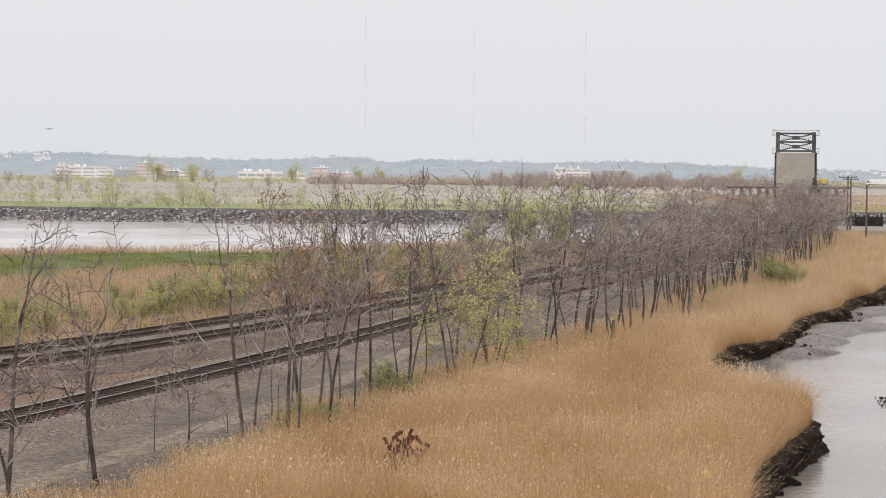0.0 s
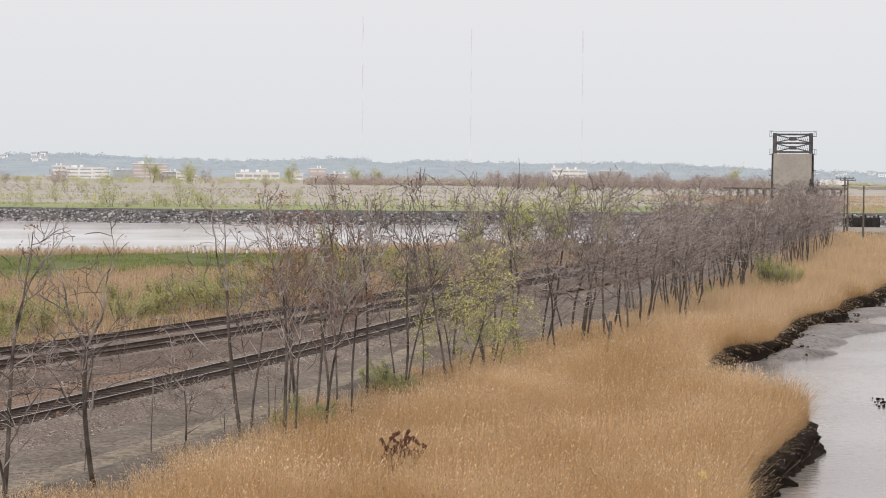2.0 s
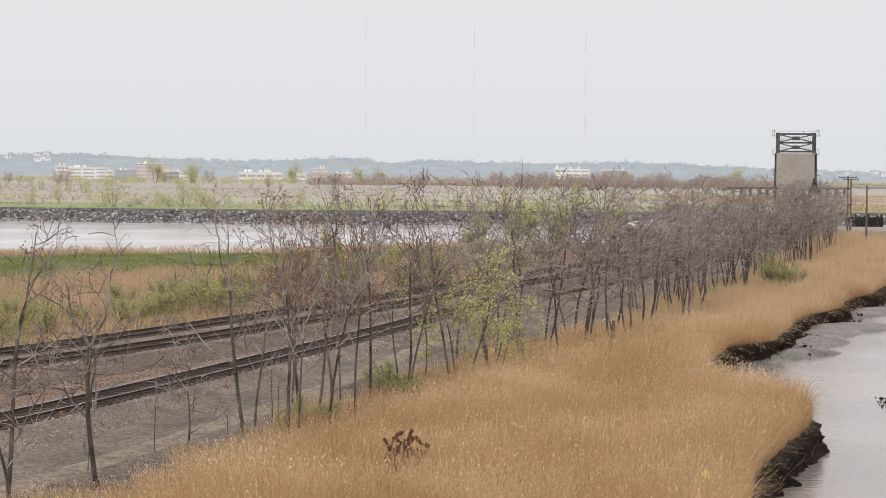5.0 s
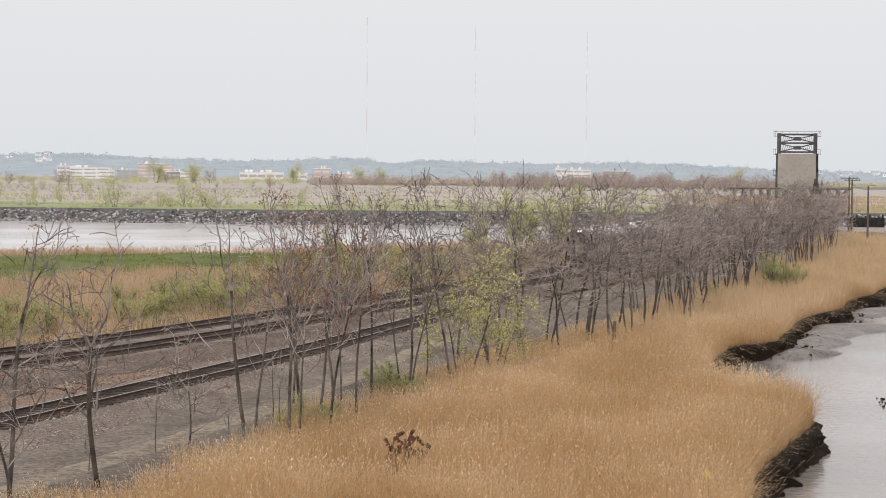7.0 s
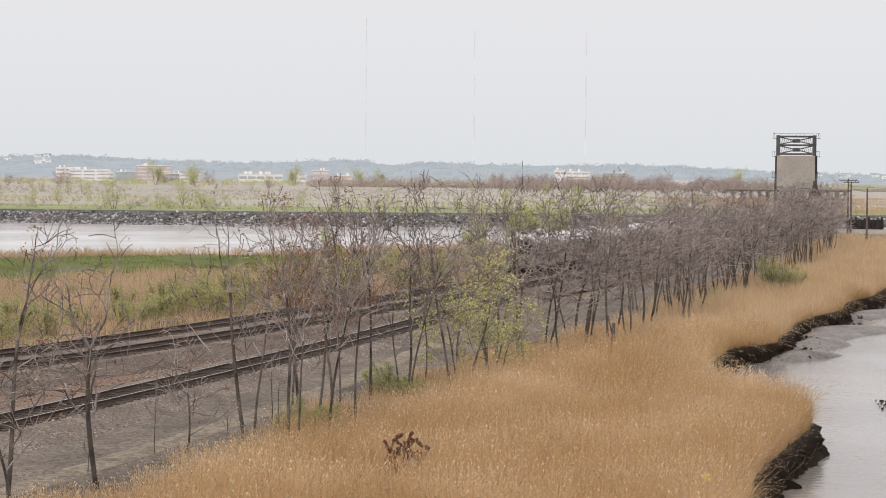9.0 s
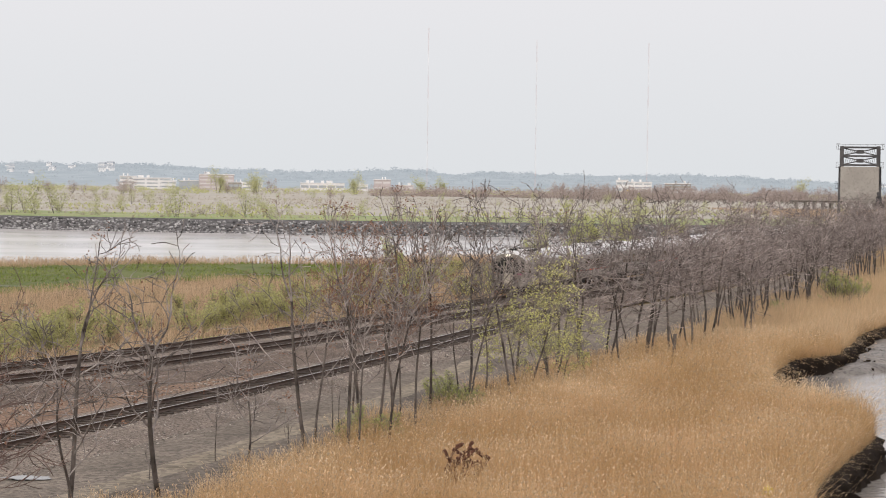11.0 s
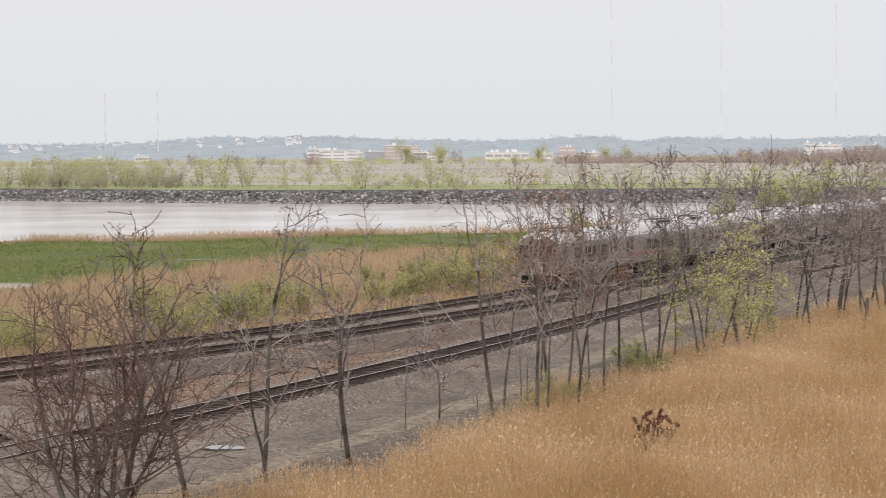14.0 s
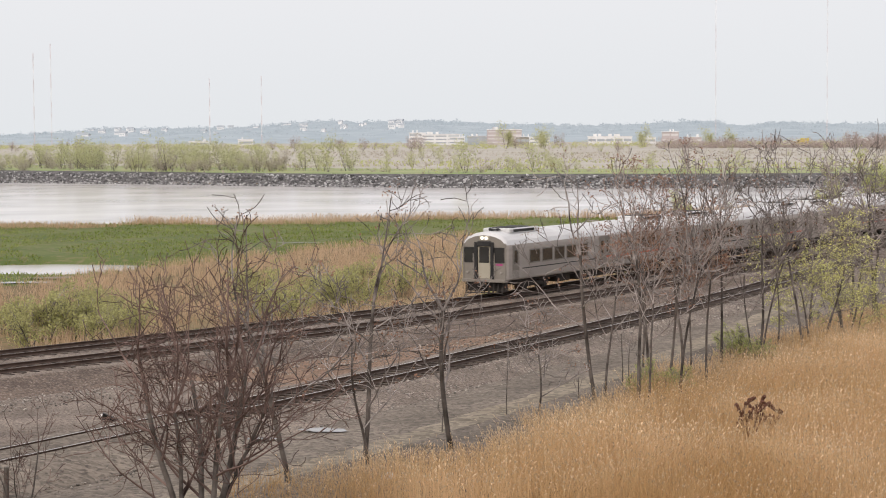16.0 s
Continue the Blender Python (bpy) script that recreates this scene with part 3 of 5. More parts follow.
# ---- vegetation ----
def reeds(name, x, y, z, h, width, rng, stem_material, label, leaves=2, plume=True, category="reeds", lean=0.4, over=None):
    """Stalks with leaves and feathery heads, each stalk one island of one mesh."""
    n = len(x)
    base = np.stack([x, y, z], -1)
    a = rng.uniform(0, math.tau, n)
    side = np.stack([np.cos(a), np.sin(a), 0 * a], -1)
    b = rng.uniform(0, math.tau, n)
    bend = np.stack([0.1 + np.cos(b), np.sin(b), 0 * b], -1) * (rng.uniform(0.15, 1.0, n) ** 2 * lean * 2)[:, None]
    if over is not None:
        bend = bend + over
    up = np.array([0, 0, 1.0])

    def at(t):
        return base + (bend * t * t + up * t) * h[:, None]
    V, Q, I, count = [], [], [], 0

    def quad(p0, p1, w0, w1, m, s=None):
        nonlocal count
        s = side if s is None else s
        v = np.stack([p0 - s * w0[:, None] / 2, p0 + s * w0[:, None] / 2, p1 + s * w1[:, None] / 2, p1 - s * w1[:, None] / 2], 1)
        V.append(v.reshape(-1, 3))
        Q.append(count + np.arange(4 * n).reshape(n, 4))
        I.append(np.full(n, m))
        count += 4 * n
    quad(at(0.0), at(0.55), width, width * 0.9, 0)
    quad(at(0.55), at(1.0), width * 0.9, width * 0.4, 0)
    for _ in range(leaves):
        t = rng.uniform(0.3, 0.85)
        c = rng.uniform(0, math.tau, n)
        out = np.stack([np.cos(c), np.sin(c), rng.uniform(0.3, 1.1, n)], -1)
        across = np.stack([-np.sin(c), np.cos(c), 0 * c], -1)
        p = at(t)
        quad(p, p + out * (h * rng.uniform(0.06, 0.14, n))[:, None], width * 0.85, width * 0.15, 0, across)
    if plume:
        keep = np.where(rng.uniform(0, 1, n) < 0.6, rng.uniform(0.4, 1.0, n), 0.12)
        droop = np.stack([rng.normal(0, 0.5, n), rng.normal(0, 0.5, n), rng.uniform(-0.5, 0.6, n)], -1)
        tip = at(1.0) + (bend * 0.9 + up * 0.7 + droop * 0.5) * (0.03 * keep)[:, None]
        quad(at(0.97), tip, width * 0.8, width * 4.2 * keep, 1)
        quad(tip, tip + (bend * 1.0 + droop) * (0.04 * keep)[:, None], width * 4.2 * keep, width * 0.3, 1)
    me = quad_mesh(name, np.concatenate(V), np.concatenate(Q), [stem_material, M_PLUME], np.concatenate(I))
    return tagged(new(name, me), label, category, kind="stuff")


def scatter(rng, x0, x1, y0, y1, density, keep):
    n = int((x1 - x0) * (y1 - y0) * density)
    x, y = rng.uniform(x0, x1, n), rng.uniform(y0, y1, n)
    k = keep(x, y)
    return x[k], y[k]


def reed_bank(y0, y1, density, width, seed, leaves, label):
    rng = np.random.default_rng(seed)
    lo, hi = float(min(tree_line_x(y0), tree_line_x(y1))) - 6, float(max(creek_x(y0), creek_x(y1))) + 2
    x, y = scatter(rng, lo, hi, y0, y1, density, lambda x, y: (x < creek_x(y) + 0.1 + 0.25 * np.sin(y * 2.3)) & (x > tree_line_x(y) + 0.3 - 1.3 * smooth(64, 80, y) - 1.6 * smooth(95, 112, y) + 0.7 * np.sin(y * 0.45) + 0.5 * np.sin(y * 1.3)))
    edge = np.clip((x - tree_line_x(y) + 0.6) / 5.0, 0, 1)
    patch = 0.5 + 0.5 * np.sin(x * 0.55 + 1.7 * np.sin(y * 0.23)) * np.sin(y * 0.31 + x * 0.12)
    shore = np.clip(0.8 + (creek_x(y) - x) / 5.0, 0, 1)
    h = (0.95 + 0.35 * edge + 0.42 * patch * edge) * shore * np.clip(rng.normal(0.95, 0.15, len(x)), 0.5, 1.35)
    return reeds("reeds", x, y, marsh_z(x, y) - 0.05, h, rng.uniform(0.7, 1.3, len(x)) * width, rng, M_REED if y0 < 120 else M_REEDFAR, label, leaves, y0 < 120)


reed_bank(50, 92, 84, 0.0125, 1, 1, "dense stand of golden dry reeds beside the creek")
reed_bank(92, 125, 36, 0.020, 4, 1, "dense golden dry reeds around the muddy bay")
reed_bank(125, 190, 26, 0.022, 2, 0, "golden dry reeds along the bend of the creek")
reed_bank(190, 300, 14, 0.034, 3, 0, "golden dry reeds towards the bridge")


def overhang(y0, y1, per_metre, width, seed):
    """Reeds at the very edge of the bank, which lean out and hang over the mud."""
    rng = np.random.default_rng(seed)
    n = int((y1 - y0) * per_metre)
    y = rng.uniform(y0, y1, n)
    clump = 0.5 + 0.5 * np.sin(y * 1.9 + 2.1 * np.sin(y * 0.63))
    x = creek_x(y) - 0.85 + rng.uniform(-0.5, 0.8, n)
    slope = (creek_x(y + 0.5) - creek_x(y - 0.5)) / np.sqrt(1 + (creek_x(y + 0.5) - creek_x(y - 0.5)) ** 2)
    lean_out = rng.uniform(0.1, 1.0, n) ** 2 * (0.3 + 0.8 * clump) * (1.0 if y0 < 92 else 1.5)
    over = np.stack([lean_out * np.sqrt(1 - slope**2), -lean_out * slope, -0.75 * lean_out], -1)
    h = rng.uniform(0.7, 1.35, n) * (0.75 + 0.35 * clump)
    reeds("reeds", x, y, np.full(n, MARSH - 0.12), h, rng.uniform(0.7, 1.3, n) * width, rng, M_REED if y0 < 120 else M_REEDFAR, "dry reeds leaning out over the muddy bank", 1, y0 < 100, over=over)


overhang(52, 92, 190, 0.0125, 21)
overhang(92, 185, 110, 0.02, 22)
overhang(185, 300, 40, 0.034, 23)

rng = np.random.default_rng(8)
x, y = scatter(rng, -125, 50, 60, 262, 10.0, lambda x, y: (x < far_track_x(y) - 5.5 + 1.2 * np.sin(y * 0.3)) & (y < np.minimum(marsh_start(x), near_bank_y(x) - 4)) & (np.hypot((x + 64) / 11, (y - 158) / 8.5) > 1.25) & (np.sin(x * 0.5 + 2 * np.sin(y * 0.2)) > -0.9))
reeds("reeds", x, y, ground_z(x, y) - 0.05, rng.uniform(0.45, 1.05, len(x)), rng.uniform(0.02, 0.038, len(x)), rng, M_REEDPALE, "pale tan reeds between the railway and the river", 0, False)
x, y = scatter(rng, -125, 20, 200, 300, 14.0, lambda x, y: (y < near_bank_y(x) - 0.6) & (y > near_bank_y(x) - 9 + 4 * np.sin(x * 0.16)) & ((x > -66) | (np.sin(x * 0.085 + 1) > 0.2)))
reeds("reeds", x, y, ground_z(x, y) - 0.05, rng.uniform(0.4, 1.25, len(x)), rng.uniform(0.03, 0.055, len(x)), rng, M_REEDPALE, "fringe of dry reeds on the river bank", 0, False)
x, y = scatter(rng, -112, -56, 216, 240, 16.0, lambda x, y: (np.hypot((x + 92) / 11, (y - 224) / 3.2) < 1) | (np.hypot((x + 64) / 8, (y - 234) / 2.0) < 1))
reeds("reeds", x, y, ground_z(x, y) - 0.05, rng.uniform(0.5, 1.0, len(x)), rng.uniform(0.03, 0.055, len(x)), rng, M_REEDPALE, "tan reeds on a low knoll by the river", 0, False)
x, y = scatter(rng, -125, -8, 120, 275, 5.0, lambda x, y: (y > marsh_start(x) - 3) & (y < near_bank_y(x) - 4) & (np.sin(x * 0.3 + 2 * np.sin(y * 0.11)) > -0.8))
reeds("grass", x, y, ground_z(x, y), rng.uniform(0.15, 0.4, len(x)), rng.uniform(0.06, 0.14, len(x)), rng, M_GRASSBLADE, "low green marsh grass on the river flat", 0, False, "grass", 0.5)
x, y = scatter(rng, -60, 30, 60, 200, 6.0, lambda x, y: (np.abs(x - far_track_x(y) + 4.9) < 1.2))
reeds("grass", x, y, ground_z(x, y), rng.uniform(0.15, 0.5, len(x)), rng.uniform(0.05, 0.1, len(x)), rng, M_LEAFGREEN, "green weeds along the foot of the ballast", 2, False, "weeds", 0.5)


def tubes(lines):
    """lines: (points, radii, sides). Verts and quads of tapered tubes."""
    V, Q, count = [], [], 0
    for pts, rad, k in lines:
        pts = np.asarray(pts, float)
        d = np.gradient(pts, axis=0)
        d /= np.maximum(np.linalg.norm(d, axis=1), 1e-6)[:, None]
        ref = np.where(np.abs(d[:, 2:3]) > 0.9, np.array([[1.0, 0, 0]]), np.array([[0, 0, 1.0]]))
        u = np.cross(d, ref)
        u /= np.maximum(np.linalg.norm(u, axis=1), 1e-6)[:, None]
        w = np.cross(d, u)
        a = np.arange(k) * math.tau / k
        ring = pts[:, None] + (u[:, None] * np.cos(a)[None, :, None] + w[:, None] * np.sin(a)[None, :, None]) * np.asarray(rad)[:, None, None]
        V.append(ring.reshape(-1, 3))
        i = np.arange(len(pts) - 1)[:, None] * k
        j = np.arange(k)[None]
        Q.append(np.stack([i + j, i + (j + 1) % k, i + k + (j + 1) % k, i + k + j], -1).reshape(-1, 4) + count)
        count += len(pts) * k
    return np.concatenate(V), np.concatenate(Q)


def grow(seed, height, stems=1, limbs=7, fork=5, twigs=3, spread=0.75, fork_at=0.35, radius=0.09, fan=0.06, levels=3, wiggle=0.16, reach=0.58, tip=0.012, rise=0.09, coarse=False):
    """The trunk lines, branch lines and twig ends of a leafless tree."""
    r = np.random.default_rng(seed)
    trunk, branch, ends = [], [], []

    def line(p, d, length, r0, r1, steps, lift):
        pts, dirs = [p], [d]
        for _ in range(steps):
            d = d + r.normal(0, wiggle * (0.26 if steps == 9 else 1), 3) + np.array([0, 0, lift])
            d = d / np.linalg.norm(d)
            p = p + d * length / steps
            pts.append(p), dirs.append(d)
        return pts, dirs, np.linspace(r0, r1, steps + 1)

    def offshoots(pts, dirs, rad, length, level, number, start):
        n = len(pts) - 1
        for q in range(number):
            s = start + (1 - start) * (q + r.uniform(0.1, 0.9)) / number
            i = min(int(s * n), n - 1)
            f = s * n - i
            p, d, r0 = pts[i] * (1 - f) + pts[i + 1] * f, dirs[i + 1], (rad[i] * (1 - f) + rad[i + 1] * f) * 0.68
            a = r.uniform(0, math.tau)
            o = np.array([math.cos(a), math.sin(a), r.uniform(-0.1, 0.35)])
            d = d + o * spread * r.uniform(0.6, 1.25)
            d /= np.linalg.norm(d)
            l = length * r.uniform(0.45, 0.8) * (1.15 - 0.5 * s)
            steps = (5 if level == 1 else 3) if not coarse else 2
            g = line(p, d, l, max(min(r0, 0.06 if level == 1 else 0.032), tip * 1.25), tip, steps, rise if level < 3 else rise * 0.5)
            branch.append((g[0], g[2], 4 if level == 1 and not coarse else 3))
            if level < levels:
                offshoots(g[0], g[1], g[2], l, level + 1, fork if level == 1 else twigs, 0.25)
            else:
                ends.append(g[0][-1])
    for k in range(stems):
        a = r.uniform(0, math.tau)
        off = np.array([math.cos(a), math.sin(a), 0]) * (0.0 if stems == 1 else r.uniform(0.05, 0.35))
        d = np.array([math.cos(a) * fan * (stems > 1) + r.normal(0, 0.02), math.sin(a) * fan * (stems > 1) + r.normal(0, 0.02), 1.0])
        h = height * (1 if k == 0 else r.uniform(0.65, 0.95))
        g = line(off + np.array([0, 0, -0.3]), d / np.linalg.norm(d), h, radius * r.uniform(0.75, 1.1), 0.016, 9, 0.02)
        trunk.append((g[0][::3], g[2][::3], 4) if coarse else (g[0], g[2], 6))
        offshoots(g[0], g[1], g[2], h * reach, 1, limbs, fork_at)
    return trunk, branch, ends


def habit(seed, height, width, stems=1, clear=0.36, limbs=8, counts=(4, 3), radius=0.11, tip=0.011, wiggle=0.1, lift=0.06, lean=0.12, angle=(36, 66)):
    """A leafless tree: swaying leaders with curving limbs, boughs and upturned twigs along them."""
    r = np.random.default_rng(seed)
    trunk, branch, ends = [], [], []

    def across(d):
        o = r.normal(0, 1, 3) * np.array([1, 1, 0.45])
        o = o - d * (o @ d)
        return o / np.linalg.norm(o)

    def go(p, d, length, r0, level):
        steps = (10, 7, 5, 4)[level]
        sway = wiggle * (3.6, 6.5, 7.5, 7.0)[level]
        curl = across(d) * sway
        pts, dirs = [p], [d]
        for k in range(steps):
            if k in (steps // 3, 2 * steps // 3):
                curl = across(d) * sway - 0.6 * curl
            d = d + curl / steps * 1.4 + r.normal(0, 0.05 if level else 0.012, 3) + np.array([0, 0, lift * (1.2, 7, 6, 5)[level] / steps])
            d = d / np.linalg.norm(d)
            p = p + d * length / steps
            pts.append(p), dirs.append(d)
        s = np.linspace(0, 1, steps + 1)
        rad = np.maximum(r0 * (1 - (0.42 if level == 0 else 0.72) * s), tip)
        if level == 0:
            rad[0] *= 1.25
        (trunk if level == 0 else branch).append((pts, rad, 7 if level == 0 else 4 if level == 1 else 3))
        ends.append(p)
        if level == 3:
            return
        if level == 0:
            for _ in range(2):
                a, o = math.radians(r.uniform(8, 36)), across(d)
                go(p, d * math.cos(a) + o * math.sin(a), height * r.uniform(0.3, 0.42), rad[-1] * 0.8, 1)
        number = limbs if level == 0 else counts[level - 1]
        first = clear / 0.62 if level == 0 else 0.2
        turn = r.uniform(0, math.tau)
        for q in range(number):
            f = first + (0.97 - first) * (q + r.uniform(0.1, 0.9)) / number
            i = min(int(f * steps), steps - 1)
            g = f * steps - i
            base, along = pts[i] * (1 - g) + pts[i + 1] * g, dirs[i + 1]
            turn += 2.4 + r.normal(0, 0.5)
            o = np.array([math.cos(turn), math.sin(turn), 0.0]) if level == 0 else across(along)
            o = o - along * (o @ along)
            o /= np.linalg.norm(o)
            a = math.radians(r.uniform(*angle))
            reach = height * 0.42 * (1.0 - 0.35 * (f - first) / (1 - first)) if level == 0 else length * 0.66 * (1.15 - 0.55 * f)
            go(base, along * math.cos(a) + o * math.sin(a), reach * r.uniform(0.65, 1.15), max(rad[i] * (0.52 if level == 0 else 0.66), tip), level + 1)
    for k in range(stems):
        a = k * 2.4 + r.uniform(0, 1.2)
        out = np.array([math.cos(a), math.sin(a), 0]) * (stems > 1)
        d = out * lean + np.array([r.normal(0, 0.04), r.normal(0, 0.04), 1.0])
        go(out * 0.16 + np.array([0, 0, -0.3]), d / np.linalg.norm(d), height * 0.62 * (1 if k == 0 else r.uniform(0.72, 1.0)), radius * (1 if k == 0 else r.uniform(0.6, 0.95)), 0)
    e = np.array(ends)
    sz = height / np.percentile(e[:, 2], 99)
    sx = width / 2 / np.percentile(np.hypot(e[:, 0], e[:, 1]), 92)
    by = np.array([sx, sx, sz])

    def sized(lines):
        return [([q * by for q in pts], rad, n) for pts, rad, n in lines]
    return sized(trunk), sized(branch), [q * by for q in ends]


def leaf_quads(rng, centres, size, per, strew=1.9):
    """Small leaves strewn about the centres."""
    c = np.repeat(np.asarray(centres), per, 0)
    c = c + rng.normal(0, size * strew, c.shape)
    u, w = rng.normal(0, 1, c.shape), rng.normal(0, 1, c.shape)
    u /= np.linalg.norm(u, axis=1)[:, None]
    w = np.cross(u, w)
    w /= np.maximum(np.linalg.norm(w, axis=1), 1e-6)[:, None]
    s = (rng.uniform(0.6, 1.3, len(c)) * size)[:, None]
    v = np.stack([c - u * s, c + w * s * 0.5, c + u * s, c - w * s * 0.5], 1)
    return v.reshape(-1, 3), np.arange(len(c) * 4).reshape(-1, 4)


def tree(name, label, category, m, grown, twig_material, leaf=None, leaf_size=0.07, per=4, seeds=0, group="", seed=0, strew=1.9):
    t = thing(name, label, category, m, group)
    trunk, branch, ends = grown
    me = quad_mesh("trunk", *tubes(trunk), [M_BARK])
    me.shade_smooth()
    part("trunk", me, t)
    if branch:
        part("crown", quad_mesh("crown", *tubes(branch), [twig_material]), t)
    r = np.random.default_rng(seed)
    if leaf is not None:
        part("leaves", quad_mesh("leaves", *leaf_quads(r, ends, leaf_size, per, strew), [leaf]), t)
    if seeds:
        pick = [e for e in ends if r.uniform() < (0.25 if seeds < 12 else 0.6)]
        if pick:
            tagged(part("seed_head_mass", quad_mesh("seed_head_mass", *leaf_quads(r, pick, 0.05, seeds), [M_SEED]), t), kind="stuff")
    return t


DENSE = [tree("bare_tree", "slender bare tree with many purplish brown twigs", "tree", pose(0, 0, 0), habit(40 + i, 9.0, wd * 1.12, stems=st, clear=cl, limbs=7 if st == 1 else 5, counts=(4, 3), radius=0.075, tip=0.0155, lift=0.04, wiggle=0.12, lean=0.14), M_TWIGDARK, group="bare trees", seed=40 + i)
         for i, (st, wd, cl) in enumerate(((1, 6.0, 0.3), (2, 6.8, 0.34), (1, 5.6, 0.36), (2, 6.6, 0.3), (1, 7.2, 0.28), (2, 6.2, 0.3), (1, 5.0, 0.4)))]
RUSSET = tree("bare_tree", "bare tree with a russet crown of old seed clusters", "tree", pose(0, 0, 0), habit(61, 9.2, 5.4, stems=2, clear=0.42, limbs=4, counts=(5, 3), radius=0.075, tip=0.012), M_TWIGRED, seeds=13, group="bare trees", seed=61)
THICKET = tree("bare_bush", "tall bare bush of several dark stems and reddish twigs", "bush", pose(0, 0, 0), habit(71, 7.8, 6.6, stems=6, clear=0.2, limbs=6, counts=(5, 4), radius=0.095, tip=0.0105, lean=0.3, wiggle=0.1, lift=0.06), M_THICKET, group="bare bushes", seed=71)


def stand(proto, places):
    """Sets the first of a kind and its copies: x, y, height factor, turn."""
    for i, (px, py, s, a) in enumerate(places):
        m = pose(px, py, float(ground_z(px, py)), 0, 0, a)
        ob = proto if i == 0 else copy_thing(proto, m)
        ob.matrix_basis = m @ Matrix.Diagonal((s, s, s, 1))


# x, y, height, width, stems, share of clear trunk, radius, limbs, seed clusters
for i, (px, py, ht, wd, st, cl, ra, lo, sd) in enumerate((
        (-10.7, 60.4, 9.2, 5.4, 1, 0.3, 0.1, 8, 6), (-14.3, 53.6, 8.7, 5.2, 1, 0.26, 0.09, 8, 6), (-12.7, 57.0, 8.7, 5.8, 2, 0.24, 0.085, 6, 7),
        (-5.5, 71.2, 9.6, 5.0, 2, 0.34, 0.075, 6, 9), (-7.2, 72.2, 9.4, 5.2, 2, 0.34, 0.085, 6, 7), (-9.1, 68.0, 4.5, 3.2, 1, 0.24, 0.045, 6, 5),
        (-4.3, 73.4, 9.5, 4.2, 1, 0.42, 0.058, 7, 5), (-3.4, 76.5, 8.8, 4.2, 1, 0.4, 0.06, 7, 0), (-5.0, 77.5, 10.2, 4.8, 1, 0.42, 0.065, 8, 9),
        (-1.7, 86.5, 10.2, 6.4, 3, 0.3, 0.07, 5, 5), (-3.1, 84.0, 10.2, 4.8, 1, 0.42, 0.064, 8, 6), (0.4, 90.0, 10.6, 5.0, 1, 0.38, 0.066, 8, 0),
        (2.4, 98.5, 10.2, 6.2, 2, 0.32, 0.08, 7, 0), (4.4, 103.0, 10.4, 6.0, 1, 0.32, 0.08, 9, 0), (5.8, 110.0, 10.0, 6.0, 2, 0.3, 0.075, 7, 0),
        (-0.8, 91.0, 8.2, 3.6, 1, 0.44, 0.045, 7, 0))):
    tree("bare_tree", "bare grey tree with open curving limbs at the road's edge" if st == 1 else "bare grey tree forking low into several slender stems", "tree",
         pose(px, py, float(ground_z(px, py)), 0, 0, 47 * i), habit(300 + i, ht, wd * 1.18, stems=st, clear=cl, limbs=max(4, lo - 1 if st == 1 else lo - 2), counts=(4, 3), radius=ra, tip=0.0135 if py < 80 else 0.015, wiggle=0.115, lift=0.05, lean=0.2), M_TWIG, seeds=sd, group="bare trees", seed=i)
for i, (px, py, ht) in enumerate(((-10.0, 67.4, 3.3), (-8.0, 71.8, 2.0), (-6.3, 74.0, 3.6), (-11.6, 63.0, 1.6), (-6.7, 75.6, 4.2))):
    tree("sapling", "thin bare sapling standing in rubble beside the road", "sapling", pose(px, py, float(ground_z(px, py)), 0, 0, 80 * i), habit(240 + i, ht, ht * 0.35, clear=0.4, limbs=4, counts=(1, 1), radius=0.026, tip=0.007), M_TWIG, group="saplings", seed=i)
rnd = random.Random(17)
row = [[] for _ in DENSE]
yy = 101.0
while yy < 306:
    for side in (-2.0, 0.6, 2.2):
        if rnd.random() < (0.66 if yy > 190 else 0.56 if yy > 125 else 0.46):
            k = rnd.randrange(len(DENSE))
            py = yy + rnd.uniform(-1.2, 1.2)
            row[k].append((float(tree_line_x(py)) + side + rnd.uniform(-0.9, 0.9) - 0.4, py, rnd.uniform(0.82, 1.14) * (1.06 - 0.0007 * (yy - 101)), rnd.uniform(0, 360)))
    yy += 2.1 + (yy - 101) * 0.012
for proto, places in zip(DENSE, row):
    stand(proto, places)
stand(RUSSET, [(-6.2, 82, 0.98, 40), (-4.4, 81, 0.94, 160)])
stand(THICKET, [(-15.0, 46.9, 1.04, 0)])
tree("bare_bush", "small sparse bare bush beside the gravel", "bush", pose(-20.6, 49.0, float(ground_z(-20.6, 49.0))), habit(75, 3.0, 2.4, stems=3, clear=0.15, limbs=4, counts=(3, 2), radius=0.03, tip=0.008, lean=0.3), M_THICKET, group="bare bushes", seed=75)
stub_post = thing("post", "short dark wooden post stub beside the gravel", "post", pose(-21.3, 49.7, -0.7))
part("shaft", Build().tube((0, 0, -0.2), (0.03, 0, 0.95), 0.09, 0.075, 8).mesh("shaft", M_POLE), stub_post)


def shrub(name, label, grown, leaf, size, per, places, category="bush", seed=0, twig=None):
    stand(tree(name, label, category, pose(0, 0, 0), grown, twig or M_TWIG, leaf, size, per, group=name, seed=seed), places)


